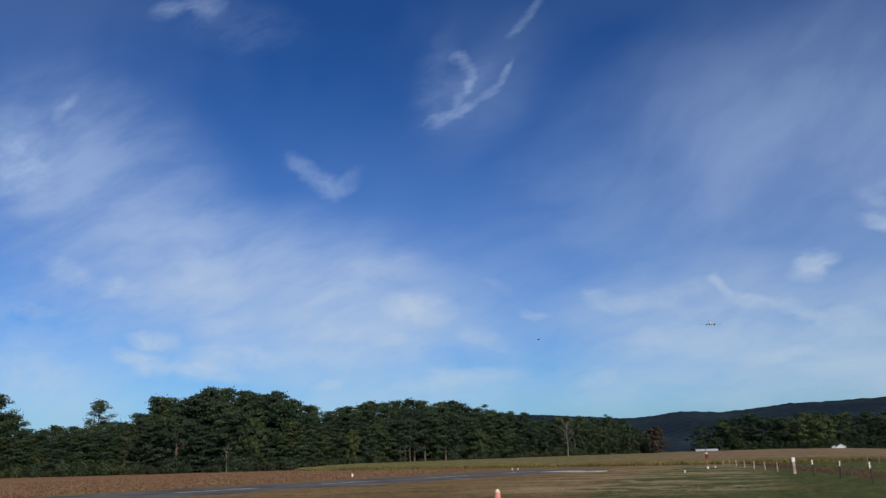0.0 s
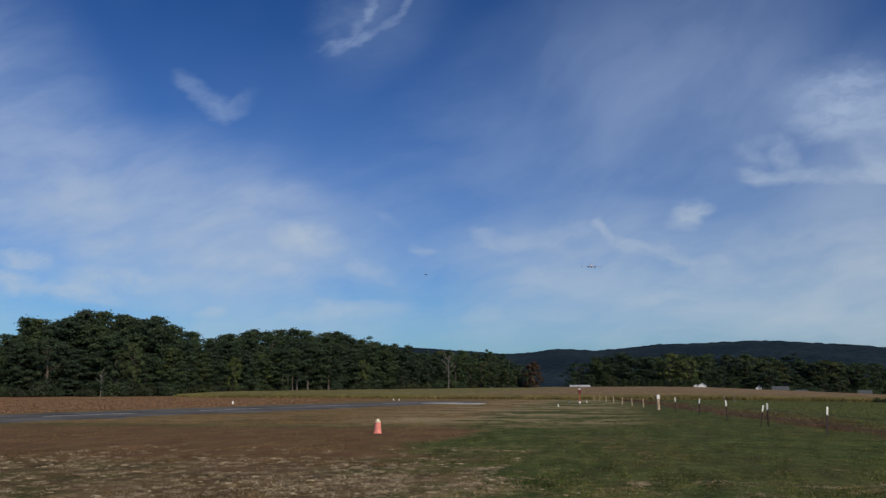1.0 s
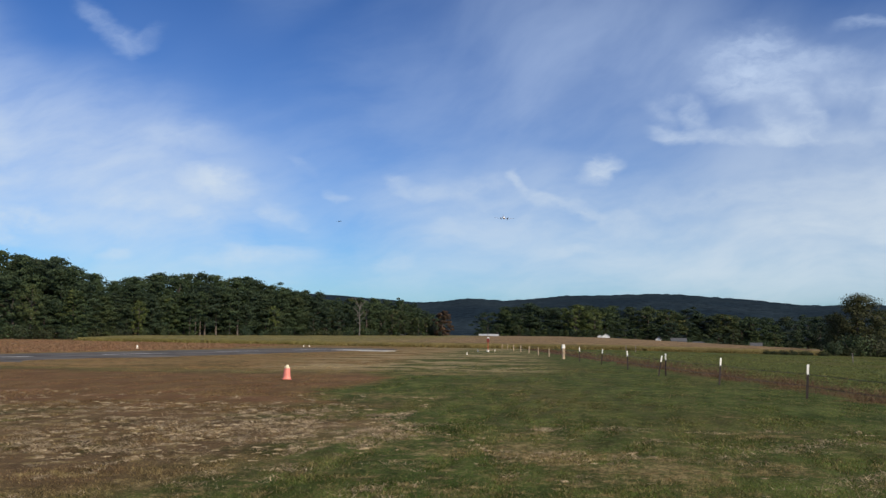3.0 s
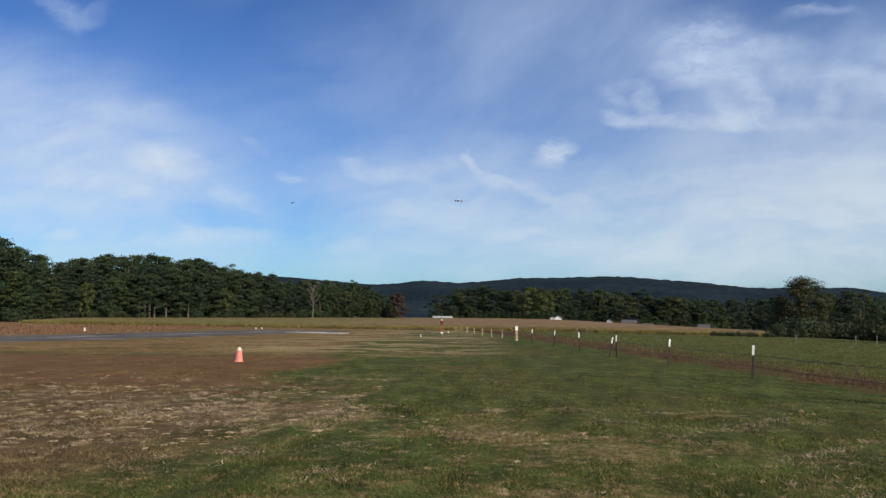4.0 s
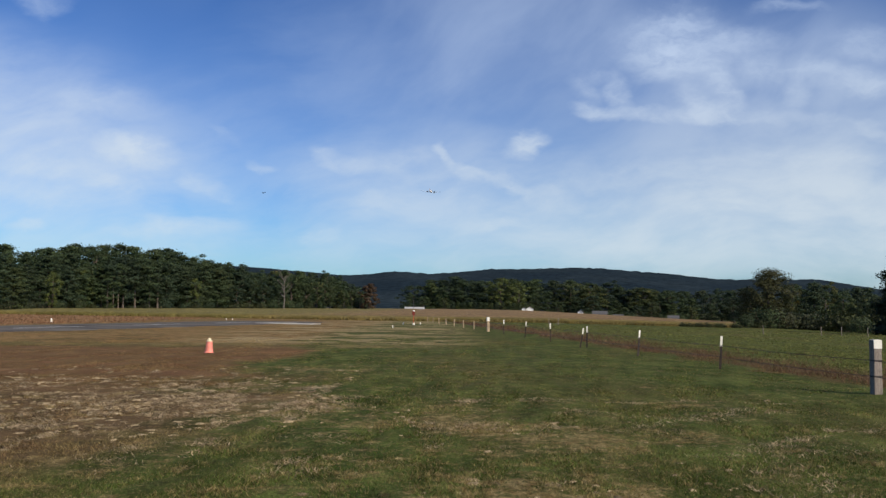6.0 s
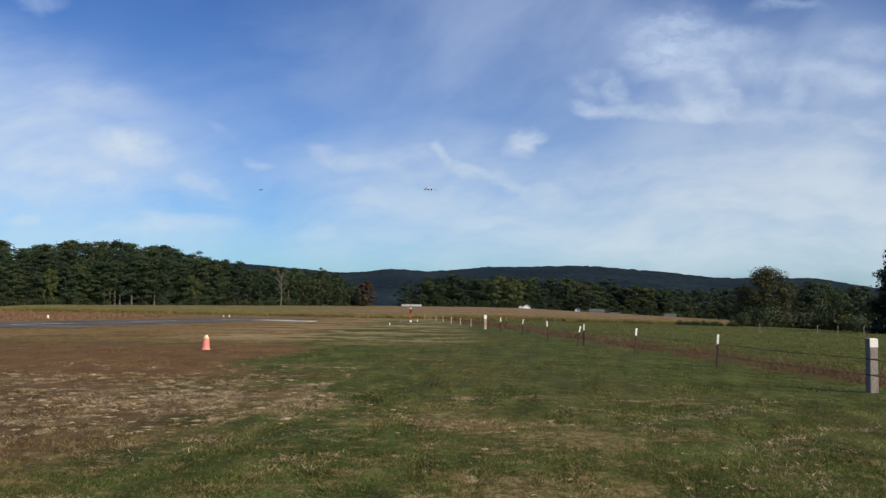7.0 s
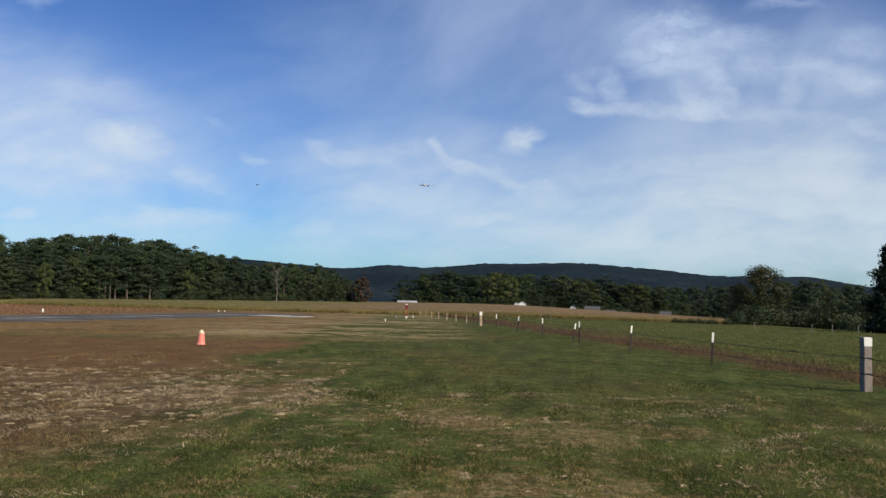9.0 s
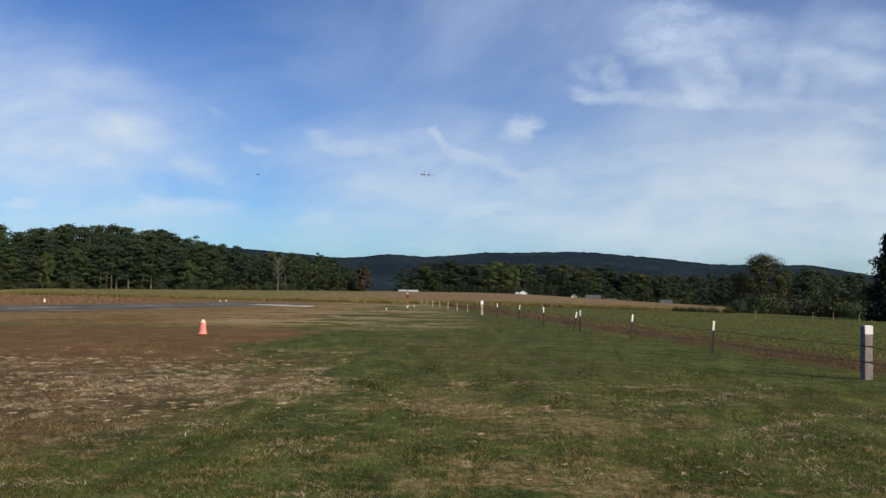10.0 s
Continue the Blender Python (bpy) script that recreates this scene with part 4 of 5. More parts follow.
def right_top(u):
    return float(np.interp(u, [-0.05, -0.035, 0.01, 0.06, 0.085, 0.118, 0.15, 0.19, 0.226, 0.25, 0.279, 0.30, 0.333, 0.40, 0.6],
                           [0.020, 0.031, 0.038, 0.040, 0.037, 0.036, 0.037, 0.036, 0.035, 0.030, 0.025, 0.029, 0.032, 0.03, 0.03]))


def plant_right_wood():
    rng = random.Random(78)
    group = "trees of the wood beyond the crop"
    for row in range(3):
        u = -0.052 + row * 0.006
        while u < 0.62:
            y = (560 if u < 0.31 else 430) + row * 14 + rng.uniform(-5, 5)
            full = 1.7 + right_top(u) * y - gz(u * y, y)
            share = (rng.uniform(0.40, 0.78), rng.uniform(0.68, 0.95), rng.uniform(0.84, 1.05))[row]
            kind = rng.choice(("maple_a", "maple_b", "maple_c", "maple_c", "pine_a", "pine_c", "pine_d"))
            planter.plant(kind, u * y, y, full * share, rng.uniform(0, 360), group, rng.uniform(1.5, 2.1) * (0.85 if kind[0] == "p" else 1.0))
            u += rng.uniform(8.0, 15.0) / y
    for u, v in ((0.062, 0.0380), (0.083, 0.0330)):
        planter.plant("lime", u * 546, 546, 1.7 + v * 546 - gz(u * 546, 546), rng.uniform(0, 360), group, 1.5)
    # a clipped row of young evergreens in front
    for k in range(15):
        u = 0.005 + k * 0.0066
        y = 520
        planter.plant("pine_d", u * y, y, 8.2 + rng.uniform(-0.5, 0.5), rng.uniform(0, 360), "row of young evergreens", 1.35, 0.4)


plant_right_wood()


def plant_pasture_trees():
    rng = random.Random(79)
    group = "trees at the far side of the pasture"
    for u, y, v, kind, widen in (
            (0.379, 126, 0.053, "olive", 1.3), (0.357, 132, 0.030, "olive", 1.0), (0.405, 140, 0.036, "maple_c", 1.2),
            (0.432, 138, 0.0365, "pine_d", 1.2), (0.445, 150, 0.036, "maple_a", 1.2), (0.465, 128, 0.026, "maple_c", 1.1), (0.482, 133, 0.031, "pine_b", 1.2),
            (0.500, 140, 0.025, "maple_b", 1.2), (0.512, 126, 0.02, "olive", 1.2), (0.535, 86, 0.079, "spruce", 1.15), (0.60, 120, 0.05, "pine_d", 1.1), (0.56, 150, 0.03, "maple_a", 1.3)):
        planter.plant(kind, u * y, y, 1.7 + v * y - gz(u * y, y), rng.uniform(0, 360), group, widen)
    for k in range(15):
        x = 30.5 + 0.55 * k + rng.uniform(-0.3, 0.3)
        y = 111.0 + rng.uniform(-0.6, 0.6)
        planter.plant("bush_b", x, y, rng.uniform(0.40, 0.65), rng.uniform(0, 360), "shrubs at the corner of the crop", 0.8)
    for u, y, h in ((0.166, 524, 5.0), (0.190, 526, 6.0), (0.196, 522, 4.0), (0.212, 528, 6.5), (0.256, 528, 6.0), (0.276, 530, 7.0), (0.103, 505, 4.0)):
        planter.plant("bush_a", u * y, y, h, rng.uniform(0, 360), "shrubs round the houses", 0.9)
    for k in range(16):
        u, y = 0.352 + 0.0135 * k + rng.uniform(-0.004, 0.004), 118 + rng.uniform(-5, 8)
        planter.plant(rng.choice(("bush_a", "bush_b")), u * y, y, rng.uniform(1.2, 3.2), rng.uniform(0, 360), "shrubs across the pasture")


plant_pasture_trees()


# ---- crop and rank grass ----
def blades(rng, x, y, height, width, lean=0.35):
    """One pointed, leaning blade for every place."""
    n = len(x)
    z = ground_z(x, y)
    a = rng.uniform(0, 6.28319, n)
    b = rng.uniform(0, 6.28319, n)
    h = height * rng.uniform(0.55, 1.25, n)
    tilt = lean * h * rng.uniform(0.2, 1.6, n)
    foot = np.column_stack([x, y, z - 0.01])
    side = np.column_stack([np.cos(a), np.sin(a), np.zeros(n)]) * np.reshape(width * rng.uniform(0.7, 1.3, n), (-1, 1))
    tip = foot + np.column_stack([np.cos(b) * tilt, np.sin(b) * tilt, h])
    verts = np.stack([foot - side, foot + side, tip], axis=1).reshape(-1, 3)
    return verts, np.arange(3 * n).reshape(-1, 3)


def build_crop():
    rng = np.random.default_rng(61)
    n = 70000
    x = rng.uniform(-78, 40, n)
    y = crop_edge(x) + 45 * rng.random(n) ** 1.8 + rng.uniform(-0.5, 0.5, n)
    keep = x < 0.340 * y
    verts, faces = blades(rng, x[keep], y[keep], 0.50, 0.065, 0.8)
    ob = part_of("crop_edge", mesh_np("crop_edge", verts, faces), M_CROP)
    tagged(ob, "ripening field crop in tan and yellow-green rows", "crop", kind="stuff")
    # the closed canopy behind
    u, d = np.linspace(0, 1, 170), np.concatenate([[0.0, 0.6], np.geomspace(2, 430, 90)])
    uu, dd = np.meshgrid(u, d)
    left = -78 - 0.35 * dd
    right = 38.0 + 0.33 * dd
    xx = left + (right - left) * uu
    yy = crop_edge(np.clip(xx, -78, 38)) + 0.8 + dd
    zz = ground_z(xx, yy) + np.where(dd < 0.1, 0.02, 0.52 + rng.uniform(-0.09, 0.09, xx.shape))
    verts = np.column_stack([xx.ravel(), yy.ravel(), zz.ravel()])
    i, j = np.arange(len(d) - 1), np.arange(169)
    a = (i[:, None] * 170 + j[None, :]).ravel()
    ob = part_of("crop_canopy", mesh_np("crop_canopy", verts, np.column_stack([a, a + 1, a + 171, a + 170])), M_CROP)
    tagged(ob, "wide field of drying tan crop reaching the woods", "crop", kind="stuff")


build_crop()


def build_rank_grass():
    rng = np.random.default_rng(62)
    n = 60000
    along = rng.uniform(-70, 95, n)
    across = RUN_WIDTH + 1.5 + 60 * rng.random(n) ** 1.4
    x = RUN_EDGE.x + RUN_DIR.x * along + RUN_SIDE.x * across
    y = RUN_EDGE.y + RUN_DIR.y * along + RUN_SIDE.y * across
    keep = (y < np.where(x > -76, crop_edge(x), 146.0)) & (y > 15) & (x < -36.0 + 4.0 * rng.random(n))
    verts, faces = blades(rng, x[keep], y[keep], 0.13, 0.05, 1.1)
    ob = part_of("rank_grass", mesh_np("rank_grass", verts, faces), M_RANK)
    tagged(ob, "tall red-brown seeding grass beyond the runway", "grass", kind="stuff")
    n = 30000
    y = 9 + 95 * rng.random(n) ** 1.7
    x = 11.9 - 0.112 * y + 0.12 + rng.gamma(1.7, 1.05, n)
    keep = np.array([noise.noise((px * 0.9, py * 0.45, 5.0)) for px, py in zip(x, y)]) > rng.uniform(-0.2, 0.5, n)
    x, y = x[keep], y[keep]
    verts, faces = blades(rng, x, y, 0.23, 0.003 + 0.00018 * y, 0.8)
    ob = part_of("fence_grass", mesh_np("fence_grass", verts, faces), M_FENCE_GRASS)
    tagged(ob, "tall red-brown grass left along the fence", "grass", kind="stuff")
    n = 90000
    y = 13 + 85 * rng.random(n) ** 1.25
    x = 14.2 - 0.112 * y + (0.62 * y - 2.0) * rng.random(n)
    keep = np.array([noise.noise((px * 0.5, py * 0.3, 7.0)) for px, py in zip(x, y)]) > rng.uniform(-0.45, 0.35, n)
    x, y = x[keep], y[keep]
    verts, faces = blades(rng, x, y, 0.065, 0.006 + 0.0005 * y, 1.1)
    ob = part_of("pasture_grass", mesh_np("pasture_grass", verts, faces), M_PASTURE)
    tagged(ob, "uneven green pasture grass beyond the wire fence", "grass", kind="stuff")


build_rank_grass()


def lattice(x, y, seed):
    """Smooth value noise from 0 to 1 over the plan."""
    table = np.random.default_rng(seed).random((256, 256))
    i, j = np.floor(x).astype(int), np.floor(y).astype(int)
    fx, fy = x - i, y - j
    fx, fy = fx * fx * (3 - 2 * fx), fy * fy * (3 - 2 * fy)
    i0, j0, i1, j1 = i % 256, j % 256, (i + 1) % 256, (j + 1) % 256
    low = table[i0, j0] * (1 - fx) + table[i1, j0] * fx
    high = table[i0, j1] * (1 - fx) + table[i1, j1] * fx
    return low * (1 - fy) + high * fy


def build_turf():
    """Mown turf near the camera: short blades, thinner and coarser with distance."""
    rng = np.random.default_rng(63)
    n = 470000
    r = 5.2 * (48 / 5.2) ** (rng.random(n) ** 1.2)
    a = np.radians(rng.uniform(-40, 33, n))
    x, y = r * np.sin(a), r * np.cos(a)
    stubble = (x < -5.2) & (y > 17.5) & (y < 37)
    belt = (x < -2.8) & (y > 10.5) & (y < 19.5)
    tall = np.where(stubble, 0.030, np.where(belt, 0.022, 0.032))
    beyond = x > 12.4 - 0.112 * y
    tall = np.where(beyond, 0.055, tall)
    clump = 0.6 * lattice(x * 1.3, y * 0.9, 1) + 0.4 * lattice(x * 4.1, y * 3.1, 2)
    tall = tall * np.clip(0.35 + 1.5 * clump, 0.4, 1.9) * np.clip(1.35 - r / 38.0, 0.6, 1.0)
    bare = lattice(x * 0.8, y * 0.55, 3) * 0.6 + lattice(x * 2.6, y * 2.0, 4) * 0.4
    keep = bare > 0.14 + 0.24 * rng.random(n)
    x, y, r, tall = x[keep], y[keep], r[keep], tall[keep]
    verts, faces = blades(rng, x, y, tall, 0.002 + r * 0.0004, 1.15)
    ob = part_of("turf", mesh_np("turf", verts, faces), M_BLADE)
    tagged(ob, "short mown grass, green with dry straw patches", "grass", kind="stuff")


build_turf()


def build_cuttings():
    """Bleached clumps of dead cuttings lying on the worn ground."""
    rng = np.random.default_rng(64)
    xs, ys, tall = [], [], []
    for _ in range(820):
        cx, cy = -2.4 - 13 * rng.random() ** 1.3, float(np.clip(rng.normal(15.0, 3.2), 8.5, 25.0))
        if noise.noise((cx * 0.5, cy * 0.5, 3.0)) < -0.28 or cy < 12.0 + 0.9 * (cx + 2.5):
            continue
        k = int(rng.integers(40, 95))
        wide = rng.uniform(0.04, 0.13)
        ox, oy = rng.normal(0, wide, k), rng.normal(0, wide * 0.9, k)
        xs.append(cx + ox)
        ys.append(cy + oy)
        tall.append(rng.uniform(0.015, 0.045) * np.exp(-(ox / (wide * 1.4)) ** 2) + 0.01)
    for _ in range(3400):
        cx, cy = rng.uniform(-7.0, 6.5), 5.8 + 10.5 * rng.random()
        if noise.noise((cx * 0.7, cy * 0.7, 9.0)) < 0.0 + 0.22 * rng.random():
            continue
        k = int(rng.integers(8, 30))
        wide = rng.uniform(0.04, 0.12)
        xs.append(cx + rng.normal(0, wide, k))
        ys.append(cy + rng.normal(0, wide, k))
        tall.append(np.full(k, rng.uniform(0.02, 0.05)))
    x, y, tall = np.concatenate(xs), np.concatenate(ys), np.concatenate(tall)
    verts, faces = blades(rng, x, y, tall, 0.004 + 0.00036 * y, 2.6)
    ob = part_of("dead_cuttings", mesh_np("dead_cuttings", verts, faces), M_STRAW)
    tagged(ob, "bleached clumps of dead grass cuttings", "grass", kind="stuff")


build_cuttings()


def build_mats():
    """Low matted lumps of bleached cuttings, each an uneven mound lying on the soil."""
    rng = np.random.default_rng(66)
    spots = []
    while len(spots) < 900:
        cx, cy = -2.2 - 12 * rng.random() ** 1.2, float(np.clip(rng.normal(14.2, 3.9), 8.6, 25.0))
        if noise.noise((cx * 0.55, cy * 0.55, 3.0)) < -0.15 or cy < 12.0 + 0.9 * (cx + 2.5):
            continue
        spots.append((cx, cy, rng.uniform(0.03, 0.12) * rng.uniform(0.5, 1.0)))
    for px, py, sx, sy, count in ((1.0, 12.2, 1.3, 1.0, 60), (-1.2, 13.6, 0.9, 1.2, 40), (0.9, 8.1, 0.8, 0.5, 26), (3.4, 8.8, 0.7, 0.5, 18), (6.6, 16.6, 0.7, 0.6, 14), (-3.4, 22.8, 1.2, 1.0, 40)):
        for _ in range(count):
            spots.append((rng.normal(px, sx), rng.normal(py, sy), rng.uniform(0.02, 0.06)))
    verts, faces = [], []
    for cx, cy, r in spots:
        base, turn, high = len(verts), rng.uniform(0, 6.28), rng.uniform(0.08, 0.20) * r + 0.006
        ground = gz(cx, cy)
        for ring, up in ((1.0, -0.006), (0.62, 0.75)):
            for i in range(7):
                a = turn + 6.28319 * i / 7
                k = r * ring * rng.uniform(0.35, 1.45)
                verts.append((cx + 1.2 * k * math.cos(a), cy + k * math.sin(a), ground + (up * high * rng.uniform(0.4, 1.3) if up > 0 else up)))
        verts.append((cx, cy, ground + high * rng.uniform(0.6, 1.2)))
        for i in range(7):
            j = (i + 1) % 7
            faces += [(base + i, base + j, base + 7 + j), (base + i, base + 7 + j, base + 7 + i), (base + 7 + i, base + 7 + j, base + 14)]
    ob = part_of("cutting_mats", mesh_np("cutting_mats", verts, faces), M_MAT)
    tagged(ob, "flat matted lumps of bleached mown grass", "grass", kind="stuff")


build_mats()


# ---- fence along the lane ----
def fence_x(y):
    return 8.0 - 0.1256 * (y - 25.0)


def steel_post(parent, x, y, tilt, turn, h=0.98):
    """A studded steel T-post with a white-painted top."""
    post = None
    for name, lo, hi, mat in (("post", -0.35, h * 0.70, M_STEEL), ("tip", h * 0.70, h, M_WHITE)):
        bm = bmesh.new()
        box(bm, -0.032, -0.004, lo, 0.032, 0.004, hi)
        box(bm, -0.004, 0.004, lo, 0.004, 0.036, hi)
        if name == "post":
            for k in range(9):
                box(bm, -0.007, -0.013, 0.05 + 0.07 * k, 0.007, -0.004, 0.075 + 0.07 * k)
        ob = part(name, bm, mat, post or parent, "white-painted post top" if post else "")
        if not post:
            post = ob
            post.matrix_basis = pose(x, y, gz(x, y), tilt[0], tilt[1], turn)
    return post


def wooden_post(parent, x, y, h, wide, turn, capped=True):
    rng = random.Random(int(y * 10))
    bm = bmesh.new()
    rings = []
    for z, k in ((-0.5, 1.0), (0.0, 1.02), (h * 0.35, 1.0), (h * 0.7, 0.97), (h - 0.012, 0.96), (h, 0.84)):
        w2 = wide / 2 * k
        c = wide * 0.08
        ring = [(w2 - c, -w2), (w2, -w2 + c), (w2, w2 - c), (w2 - c, w2), (-w2 + c, w2), (-w2, w2 - c), (-w2, -w2 + c), (-w2 + c, -w2)]
        rings.append([(px + rng.uniform(-0.003, 0.003), py + rng.uniform(-0.003, 0.003), z) for px, py in ring])
    loft(bm, rings)
    post = part("wooden_post", bm, M_WOOD if capped else M_TAN_WOOD, parent, "square grey weathered timber post" if capped else "square tan timber post with a white top")
    post.matrix_basis = pose(x, y, gz(x, y), 0, 0, turn)
    w2 = wide / 2 + 0.003
    bm = bmesh.new()
    if capped:
        # white paint on one face and on the top
        loft(bm, [[(-w2 * 0.86, -w2, z), (w2 * 0.97, -w2, z), (w2 * 0.97, -w2 + 0.012, z), (-w2 * 0.86, -w2 + 0.012, z)] for z in (h * 0.84, h - 0.004)])
        box(bm, -w2 * 0.84, -w2 * 0.9, h - 0.008, w2 * 0.84, w2 * 0.84, h + 0.004)
        for z in (h * 0.33, h * 0.62):
            wrap = bmesh.new()
            for k in range(2):
                box(wrap, -w2 - 0.002, -w2 - 0.002, z - 0.006 + 0.016 * k, w2 + 0.002, w2 + 0.002, z + 0.002 + 0.016 * k)
            part("wire_wrap", wrap, M_WIRE, post, "wire wrapped round the post")
    else:
        loft(bm, [[(px * w2 * k, py * w2 * k, z) for px, py in ((1, -1), (1, 1), (-1, 1), (-1, -1))] for z, k in ((h * 0.74, 1.0), (h + 0.001, 0.975), (h + 0.004, 0.86))])
    part("painted_cap", bm, M_WHITE, post, "white-painted top of the post")
    return post


def timber_stake(parent, x, y, lean, turn, h=0.66):
    """A slim cream-coloured stake with a bevelled head."""
    bm = bmesh.new()
    rings = []
    for z, k in ((-0.3, 1.0), (0.0, 1.0), (h * 0.6, 0.96), (h - 0.03, 0.94), (h, 0.6)):
        r = 0.05 * k
        rings.append([(r, -r * 0.7, z), (r, r * 0.7, z), (-r, r * 0.7, z), (-r, -r * 0.7, z)])
    loft(bm, rings)
    stake = part("timber_stake", bm, M_TAN_WOOD, parent, "slim tan timber stake")
    stake.matrix_basis = pose(x, y, gz(x, y), 0, lean, turn)
    return stake


def wire_run(parent, points, r=0.008):
    """One strand from post to post, sagging a little between."""
    bm = bmesh.new()
    rings = []
    for (x0, y0, z0), (x1, y1, z1) in zip(points, points[1:]):
        for k in range(6):
            t = k / 6
            sag = -0.03 * math.sin(3.14159 * t)
            x, y, z = x0 + (x1 - x0) * t, y0 + (y1 - y0) * t, z0 + (z1 - z0) * t + sag
            rings.append([(x + r, y, z - r * 0.6), (x - r, y, z - r * 0.6), (x, y, z + r)])
    x, y, z = points[-1]
    rings.append([(x + r, y, z - r * 0.6), (x - r, y, z - r * 0.6), (x, y, z + r)])
    loft(bm, rings)
    return part("wire", bm, M_WIRE, parent)


def build_fence():
    rng = random.Random(90)
    fence = thing("fence", "wire fence on dark steel posts with white tops", "fence")
    ys = [10.9, 17.9, 25.0, 31.9, 38.5, 45.2, 51.5, 58.2, 64.5, 71.4, 77.6, 84.0, 90.5, 97.0, 103.5, 110.0]
    line = []
    for y in ys:
        x = fence_x(y)
        if y == 17.9:
            wooden_post(fence, x + 0.1, y, 1.14, 0.185, 3)
        elif y == 64.5:
            wooden_post(fence, x, y, 1.08, 0.20, 12, False)
        elif y > 66:
            timber_stake(fence, x, y, rng.uniform(-3, 3), rng.uniform(0, 90))
        else:
            tip = (rng.uniform(-3, 3), rng.uniform(-2, 6))
            steel_post(fence, x, y, tip, rng.uniform(-20, 20))
        line.append((x - 0.035, y, gz(x, y)))
    steel_post(fence, fence_x(38.5) - 0.34, 38.3, (4, 9), 10, 0.9)
    for level in (0.38, 0.71):
        wire_run(fence, [(x, y, z + level) for x, y, z in line])


build_fence()


def build_far_stakes():
    """Pale stakes of the far pasture fence."""
    base = None
    spots = [(27.6, 74.3), (33.3, 75.8), (36.7, 79.2), (38.5, 77.9), (12.6, 97.0), (11.6, 97.5)]
    for i, (x, y) in enumerate(spots):
        m = pose(x, y, gz(x, y), 0, (i * 37 % 7) - 3, i * 31)
        if base is None:
            base = thing("fence_stake", "thin pale fence stake at the pasture's edge", "stake", m, "stakes round the pasture")
            bm = bmesh.new()
            loft(bm, [circle(0, 0, z, r, 7) for z, r in ((-0.3, 0.036), (0.0, 0.036), (0.45, 0.034), (0.78, 0.032), (0.8, 0.02))])
            part("stake", bm, M_WOOD, base)
            bm = bmesh.new()
            loft(bm, [circle(0, 0, z, r, 7) for z, r in ((0.6, 0.037), (0.805, 0.035), (0.812, 0.02))])
            part("tip", bm, M_WOOD, base, "bleached tip")
        else:
            copy_thing(base, m)


build_far_stakes()


# ---- cone, markers, windsock post ----
def build_cone():
    x, y = -8.72, 30.9
    cone = thing("traffic_cone", "faded orange traffic cone with a cream collar on the stubble", "cone", pose(x, y, gz(x, y) + 0.01, 0, 1.5, 20))
    bm = bmesh.new()
    box(bm, -0.16, -0.16, 0.0, 0.16, 0.16, 0.03, 0.008)
    part("base", bm, M_ORANGE, cone, "square orange foot")
    bm = bmesh.new()
    loft(bm, [circle(0, 0, z, r, 24) for z, r in ((0.028, 0.152), (0.04, 0.144), (0.12, 0.136), (0.25, 0.122), (0.36, 0.110), (0.42, 0.104), (0.43, 0.09))])
    part("body", bm, M_ORANGE, cone, "", True)
    bm = bmesh.new()
    loft(bm, [circle(0, 0, z, r, 24) for z, r in ((0.405, 0.107), (0.43, 0.108), (0.455, 0.098), (0.465, 0.07), (0.49, 0.060), (0.525, 0.050), (0.535, 0.03))])
    part("collar", bm, M_CREAM, cone, "cream reflective collar and top", True)


build_cone()


def build_markers():
    base = None
    for i, (x, y) in enumerate(((-38.8, 82.5), (-28.1, 107.0), (-27.5, 107.6), (-4.85, 74.0), (-4.75, 89.7), (-3.0, 91.5))):
        m = pose(x, y, gz(x, y) + 0.03, 0, (i % 3) * 2 - 2, i * 40) @ Matrix.Scale((0.85, 0.6, 0.6, 0.52, 0.52, 0.52)[i], 4)
        if base is None:
            base = thing("runway_marker", "small white edge marker standing in the grass", "marker", m, "markers along the runway")
            bm = bmesh.new()
            loft(bm, [circle(0, 0, z, r, 14) for z, r in ((-0.05, 0.14), (0.02, 0.14), (0.03, 0.115), (0.22, 0.10), (0.37, 0.085), (0.40, 0.06))])
            part("body", bm, M_WHITE, base, "", True)
            bm = bmesh.new()
            loft(bm, [circle(0, 0, z, r, 14) for z, r in ((0.10, 0.115), (0.17, 0.11))])
            part("band", bm, M_CREAM, base, "cream band")
        else:
            copy_thing(base, m)


build_markers()


def build_marker_post():
    x, y = -3.62, 88.5
    mast = thing("signal_post", "orange steel post with a dark red box and white cap", "post", pose(x, y, gz(x, y)))
    bm = bmesh.new()
    loft(bm, [circle(0, 0, z, r, 10) for z, r in ((-0.3, 0.05), (0.0, 0.05), (0.8, 0.045), (1.0, 0.04))])
    part("pole", bm, M_POLE, mast, "rusty orange pole")
    bm = bmesh.new()
    box(bm, -0.15, -0.12, 0.98, 0.15, 0.12, 1.40, 0.03)
    part("box", bm, M_RUSTBOX, mast, "dark red box")
    bm = bmesh.new()
    loft(bm, [circle(0, 0, z, r, 12) for z, r in ((1.40, 0.13), (1.46, 0.12), (1.50, 0.07))])
    part("cap", bm, M_WHITE, mast, "white cap")
    bm = bmesh.new()
    loft(bm, [circle(0, 0, z, r, 12) for z, r in ((-0.05, 0.12), (0.16, 0.11), (0.20, 0.07))])
    part("footing", bm, M_WHITE, mast, "white footing")


build_marker_post()


